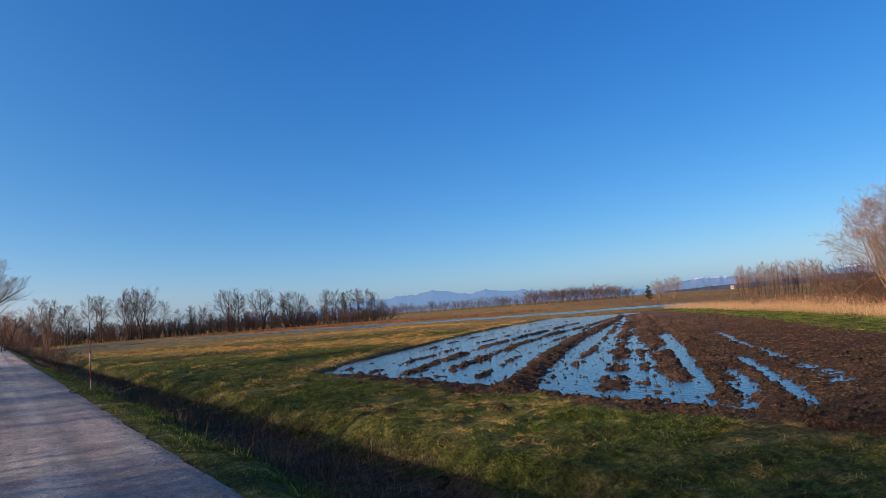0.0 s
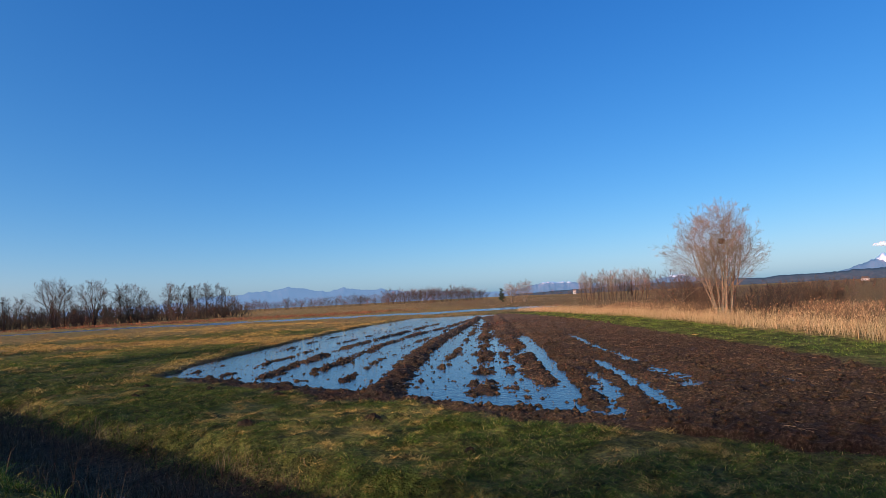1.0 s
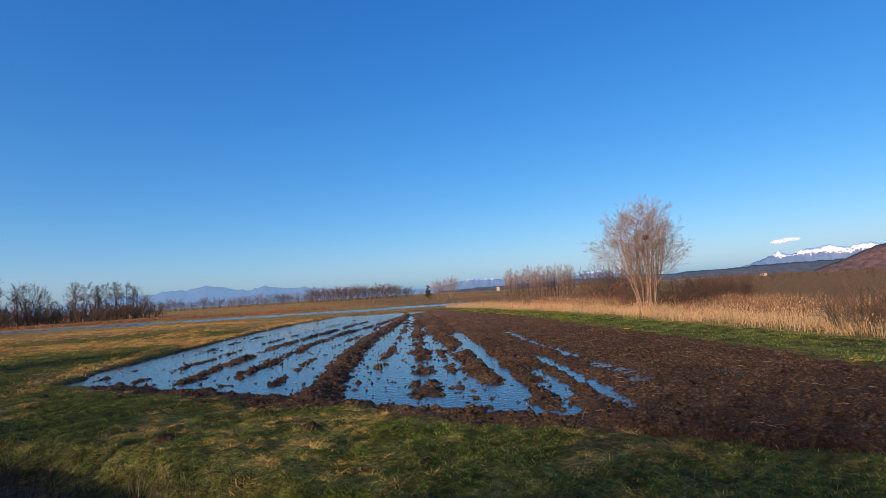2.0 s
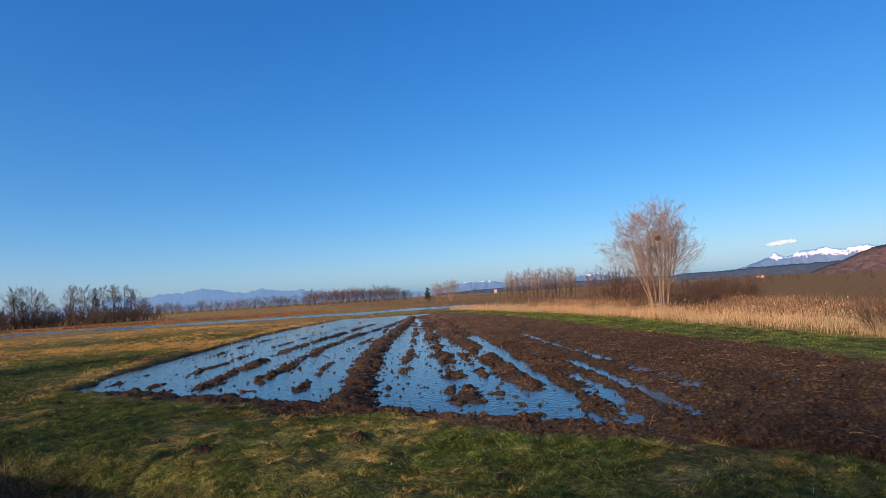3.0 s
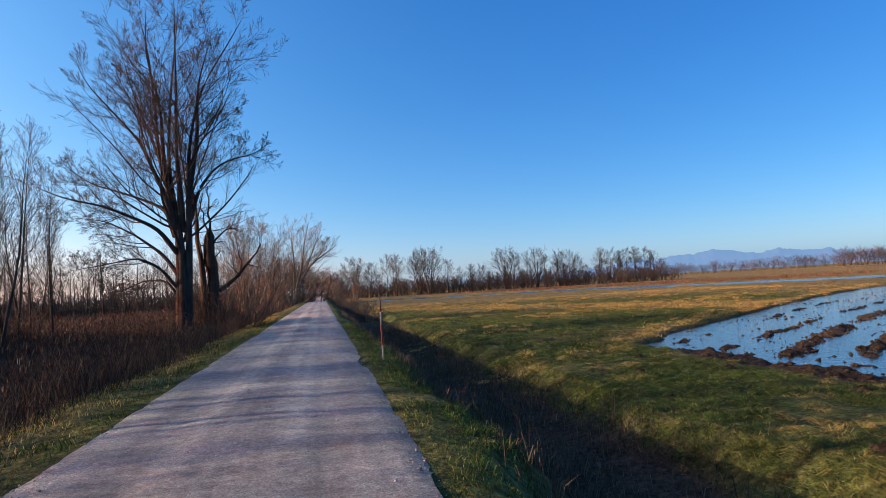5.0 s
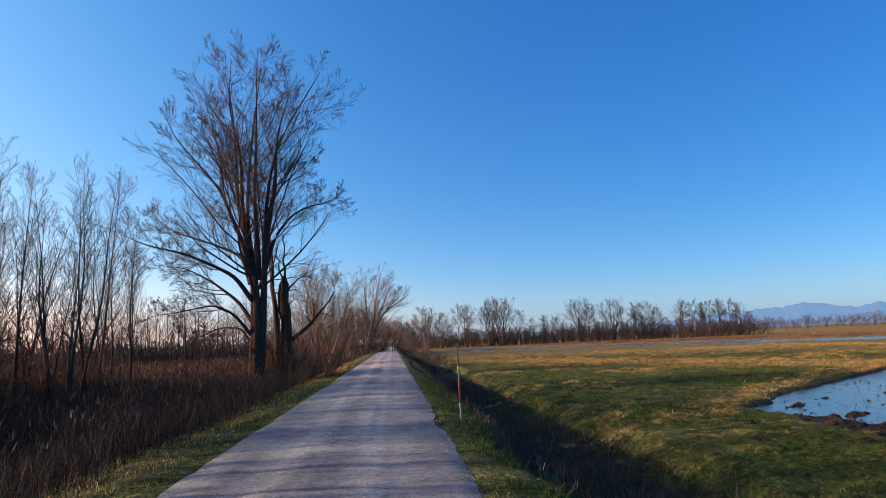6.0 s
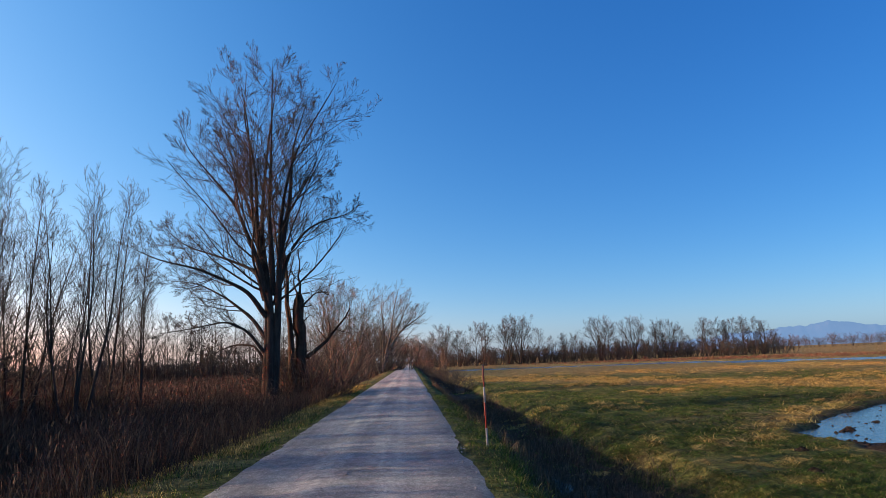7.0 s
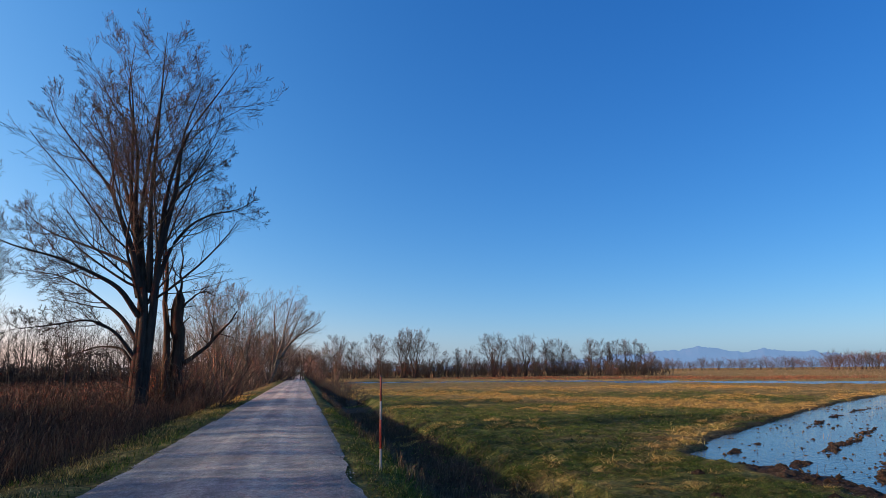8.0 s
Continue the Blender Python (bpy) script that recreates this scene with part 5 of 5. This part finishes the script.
def build_clods():
    r = np.random.default_rng(95)
    u, v = 8 + 62 * r.random(130000) ** 1.5, -13 + 31 * r.random(130000)
    x, y = u * ROW_C - v * ROW_S, u * ROW_S + v * ROW_C
    h, d = mud_height(u, v, x, y)
    ok = (d > 0.15) & (r.random(len(u)) < np.clip(0.10 + 7 * (h + 0.035), 0.05, 0.8) * (0.55 + 0.45 * vnoise(u, v, 0.8, 97)) + 0.6 * np.exp(-((h + 0.015) / 0.03) ** 2))
    x, y, h = x[ok], y[ok], h[ok]
    size = np.where(h < -0.03, 0.02 + 0.07 * r.random(len(x)) ** 2, 0.018 + 0.10 * r.random(len(x)) ** 2.6)
    vv, ff = lumps(r, x, y, np.maximum(WATER_Z + h, WATER_Z - 0.02) + size * 0.1, size)
    me = mesh_of("clods", vv, ff, M_mud)
    stamp(me, "dryness", np.full(len(vv), 0.25))
    tagged(new("clods", me), "wet brown clods of ploughed soil", "soil", kind="stuff")
    # stubble and straw lying about
    u, v = 8 + 34 * r.random(9000), -15 + 28 * r.random(9000)
    x, y = u * ROW_C - v * ROW_S, u * ROW_S + v * ROW_C
    h, d = mud_height(u, v, x, y)
    ok = (d > 0.2) & (h > 0.0) & (vnoise(x, y, 1.8, 96) > -0.1)
    x, y, h = x[ok], y[ok], h[ok]
    n = len(x)
    a, long = r.random(n) * np.pi, 0.025 + 0.13 * r.random(n) ** 2
    dx, dy = np.cos(a) * long, np.sin(a) * long
    z = WATER_Z + h + 0.025
    line = np.stack([np.stack([x - dx, y - dy, z], -1), np.stack([x, y, z + 0.02], -1), np.stack([x + dx, y + dy, z + 0.02 * r.random(n)], -1)], 1)
    made = [tubes(line, np.full((n, 3), 0.0042), 3)]
    u, v = 13 + 26 * r.random(230), -3 + 18 * r.random(230)
    x, y = u * ROW_C - v * ROW_S, u * ROW_S + v * ROW_C
    x, y = x[in_mud(x, y) > 0.4], y[in_mud(x, y) > 0.4]
    tip = np.stack([0.08 * r.normal(size=len(x)), 0.08 * r.normal(size=len(x)), 0.06 + 0.2 * r.random(len(x)) ** 2], -1)
    foot = np.stack([x, y, np.full(len(x), WATER_Z - 0.05)], -1)
    stub = np.stack([foot, foot + 0.6 * tip + np.array([0, 0, 0.05]), foot + tip + np.array([0, 0, 0.05])], 1)
    made.append(tubes(stub, np.full((len(x), 3), 0.006), 3))
    vv, ff = join(made)
    tagged(new("stubble", mesh_of("stubble", vv, ff, M_stubble)), "scattered straw and maize stubble on the mud", "straw", kind="stuff")
    # stones loosened from the road's surface
    x, y = -1.9 + 3.8 * r.random(26000), 5 + 35 * r.random(26000) ** 1.5
    ok = r.random(26000) < (0.03 + 0.9 * smooth(1.35, 1.8, np.abs(x)) + 0.5 * np.exp(-((x + 0.1) / 0.3) ** 2)) * (0.55 + 0.6 * vnoise(x, y, 0.9, 39))
    x, y = x[ok], y[ok]
    size = 0.005 + 0.013 * r.random(len(x)) ** 2.5
    vv, ff = lumps(r, x, y, 0.03 - 0.05 * (np.abs(x) / 1.8) ** 2 - 0.05 * smooth(0.93, 1.02, np.abs(x) / 1.8) + size * 0.2, size, 0.7)
    tagged(new("gravel_stones", mesh_of("gravel_stones", vv, ff, island_mat("stone", [(0, (0.16, 0.145, 0.125)), (0.6, (0.30, 0.285, 0.26)), (1, (0.44, 0.42, 0.39))], 0.9))), "loose pale stones on the gravel road", "gravel", kind="stuff")


def molehill(seed):
    r = np.random.default_rng(seed)
    a, k = np.linspace(0, 2 * np.pi, 18, endpoint=False), 6
    rows = []
    for i in range(k):
        f = i / (k - 1)
        rad = 0.20 * (1 - f ** 1.6) * (1 + 0.18 * vnoise(a * 2, a * 0 + f * 4, 0.5, seed)) + 0.004
        rows.append(np.stack([np.cos(a) * rad, np.sin(a) * rad, -0.04 + 0.16 * f + 0.02 * r.normal(size=18) * (0 < i < k - 1)], -1))
    verts = np.concatenate(rows)
    i = np.arange(k - 1)[:, None] * 18
    s, s2 = np.arange(18)[None], (np.arange(18)[None] + 1) % 18
    faces = np.stack([i + s, i + s2, i + 18 + s2, i + 18 + s], -1).reshape(-1, 4)
    tri = np.concatenate([faces[:, [0, 1, 2]], faces[:, [0, 2, 3]]])
    v, f = verts, tri
    me = mesh_of("molehill", v, f, M_mud)
    stamp(me, "dryness", np.full(len(v), 0.0))
    return tagged(new("molehill", me), "small dark molehill in the grass", "molehill", "molehills")


build_clods()
hills = [molehill(300), molehill(301)]
for i, (x, y, size) in enumerate([(9.96, 13.85, 1.2), (8.1, 16.1, 1.25), (11.2, 16.9, 1.0), (11.35, 19.6, 1.0), (9.0, 24.1, 1.0), (11.3, 23.6, 0.9), (8.0, 21.0, 0.7), (10.6, 27.0, 1.0), (6.5, 11.6, 1.0), (6.6, 9.4, 0.9), (8.9, 10.2, 0.7), (11.6, 10.9, 0.6)]):
    (plant if i < 2 else plant_copy)(hills[i % 2], x, y, i * 77, size)


# ---- the marker pole ----
def ring(z0, z1, rad, sides=12):
    zs = [z0, z0 + 0.004, z1 - 0.004, z1]
    rs = [rad - 0.003, rad, rad, rad - 0.003]
    line = np.array([[[0, 0, z] for z in zs]])
    v, f = tubes(line, np.array([rs]), sides)
    return v, f


pole = tagged(new("marker_pole"), "thin red and white snow pole on the verge", "pole")
M_pole_white, M_pole_red = plain_mat("pole_white", (0.34, 0.32, 0.30), 0.5), plain_mat("pole_red", (0.34, 0.05, 0.03), 0.45)
part("lower_band", mesh_of("lower_band", *ring(-0.15, 0.33, 0.0195), M_pole_white), pole, "weathered white band")
part("red_band", mesh_of("red_band", *ring(0.33, 0.80, 0.019), M_pole_red), pole, "red band")
part("middle_band", mesh_of("middle_band", *ring(0.80, 1.10, 0.0185), M_pole_white), pole, "weathered white band")
part("upper_band", mesh_of("upper_band", *ring(1.10, 1.50, 0.018), plain_mat("pole_brown", (0.20, 0.055, 0.04), 0.6)), pole, "faded dark red band")
part("cap", mesh_of("cap", *ring(1.50, 1.53, 0.02), plain_mat("pole_cap", (0.10, 0.08, 0.07), 0.6)), pole, "dark cap")
pole.matrix_basis = pose(2.2, 23.0, -0.06, 1.0, -0.6, 0) @ Matrix.Diagonal((1, 1, 0.955, 1))


# ---- far houses ----
def house(x, y, w, d, h, roof, wall_m, roof_m):
    root = tagged(new("house"), "small white house with a dark roof, far across the plain", "house", "far village")
    b = np.array([[sx * w / 2, sy * d / 2, z] for z in (0, h) for sx, sy in ((-1, -1), (1, -1), (1, 1), (-1, 1))])
    wf = np.array([[0, 1, 5, 4], [1, 2, 6, 5], [2, 3, 7, 6], [3, 0, 4, 7]])
    part("wall", mesh_of("wall", b, wf, wall_m, False), root)
    o = 0.5
    rv = np.array([[-w / 2 - o, -d / 2 - o, h - 0.2], [w / 2 + o, -d / 2 - o, h - 0.2], [w / 2 + o, d / 2 + o, h - 0.2], [-w / 2 - o, d / 2 + o, h - 0.2], [-w / 2 - o, 0, h + roof], [w / 2 + o, 0, h + roof]])
    rf = np.array([[0, 1, 5, 4], [2, 3, 4, 5], [3, 0, 4, 4], [1, 2, 5, 5]])
    tri = np.array([[0, 1, 5], [0, 5, 4], [2, 3, 4], [2, 4, 5], [3, 0, 4], [1, 2, 5]])
    part("roof", mesh_of("roof", rv, tri, roof_m, False), root)
    for sx in (-0.25, 0.25):
        wv = np.array([[sx * w + a * 0.6, -d / 2 - 0.03, h * 0.5 + c * 0.7] for a, c in ((-1, -1), (1, -1), (1, 1), (-1, 1))])
        part("window", mesh_of("window", wv, [[0, 1, 2, 3]], M_bark_dark, False), root, "dark window")
    root.matrix_basis = pose(x, y, float(ground_z(x, y)) - 0.1, 0, 0, random.uniform(-30, 30) - 60)


M_wall, M_roof = plain_mat("white_wall", (0.38, 0.41, 0.44), 0.8), plain_mat("roof_tile", (0.10, 0.08, 0.075), 0.8)
for az, dist, w, h in ((61.6, 1950, 7, 12), (84.2, 1450, 11, 5)):
    house(*polar(az, dist), w, 9, h, 4, M_wall, M_roof)


# ---- the small cloud over the peaks ----
def small_cloud():
    r = np.random.default_rng(400)
    m, nt, bs = mat("cloud", 1.0, 0.0)
    bs.inputs["Base Color"].default_value = (0.80, 0.88, 0.98, 1)
    fade = nt.nodes.new("ShaderNodeBsdfTransparent")
    mx = nt.nodes.new("ShaderNodeMixShader")
    wisp = noise_at(nt, 0.02, 5, 0.6)
    nt.links.new(ramp(nt, wisp.outputs["Fac"], [(0.36, (0.0, 0.0, 0.0)), (0.72, (0.36, 0.36, 0.36))]), mx.inputs[0])
    nt.links.new(fade.outputs[0], mx.inputs[1])
    nt.links.new(bs.outputs[0], mx.inputs[2])
    nt.links.new(mx.outputs[0], nt.nodes["Material Output"].inputs[0])
    rows, cols = 9, 16
    pieces = []
    for _ in range(3):
        c, s = r.normal(size=3) * np.array([10, 34, 5]), np.array([24, 58, 16]) * (0.6 + 0.6 * r.random())
        th, ph = np.meshgrid(np.linspace(0.02, np.pi - 0.02, rows), np.arange(cols) * 2 * np.pi / cols, indexing="ij")
        p = np.stack([np.sin(th) * np.cos(ph), np.sin(th) * np.sin(ph), np.cos(th)], -1)
        p = p * (1 + 0.2 * vnoise(th * 3, ph * 2, 1.0, 401)[..., None]) * s + c
        i = np.arange(rows - 1)[:, None] * cols
        k, k2 = np.arange(cols)[None], (np.arange(cols)[None] + 1) % cols
        pieces.append((p.reshape(-1, 3), np.stack([i + k, i + cols + k, i + cols + k2, i + k2], -1).reshape(-1, 4)))
    ob = tagged(new("cloud", mesh_of("cloud", *join(pieces), m)), "small white cloud resting on the snowy peaks", "cloud", kind="structure")
    ob.matrix_basis = pose(4300 * math.sin(radians(85.4)), 4300 * math.cos(radians(85.4)), 185, 0, 0, 0)


small_cloud()
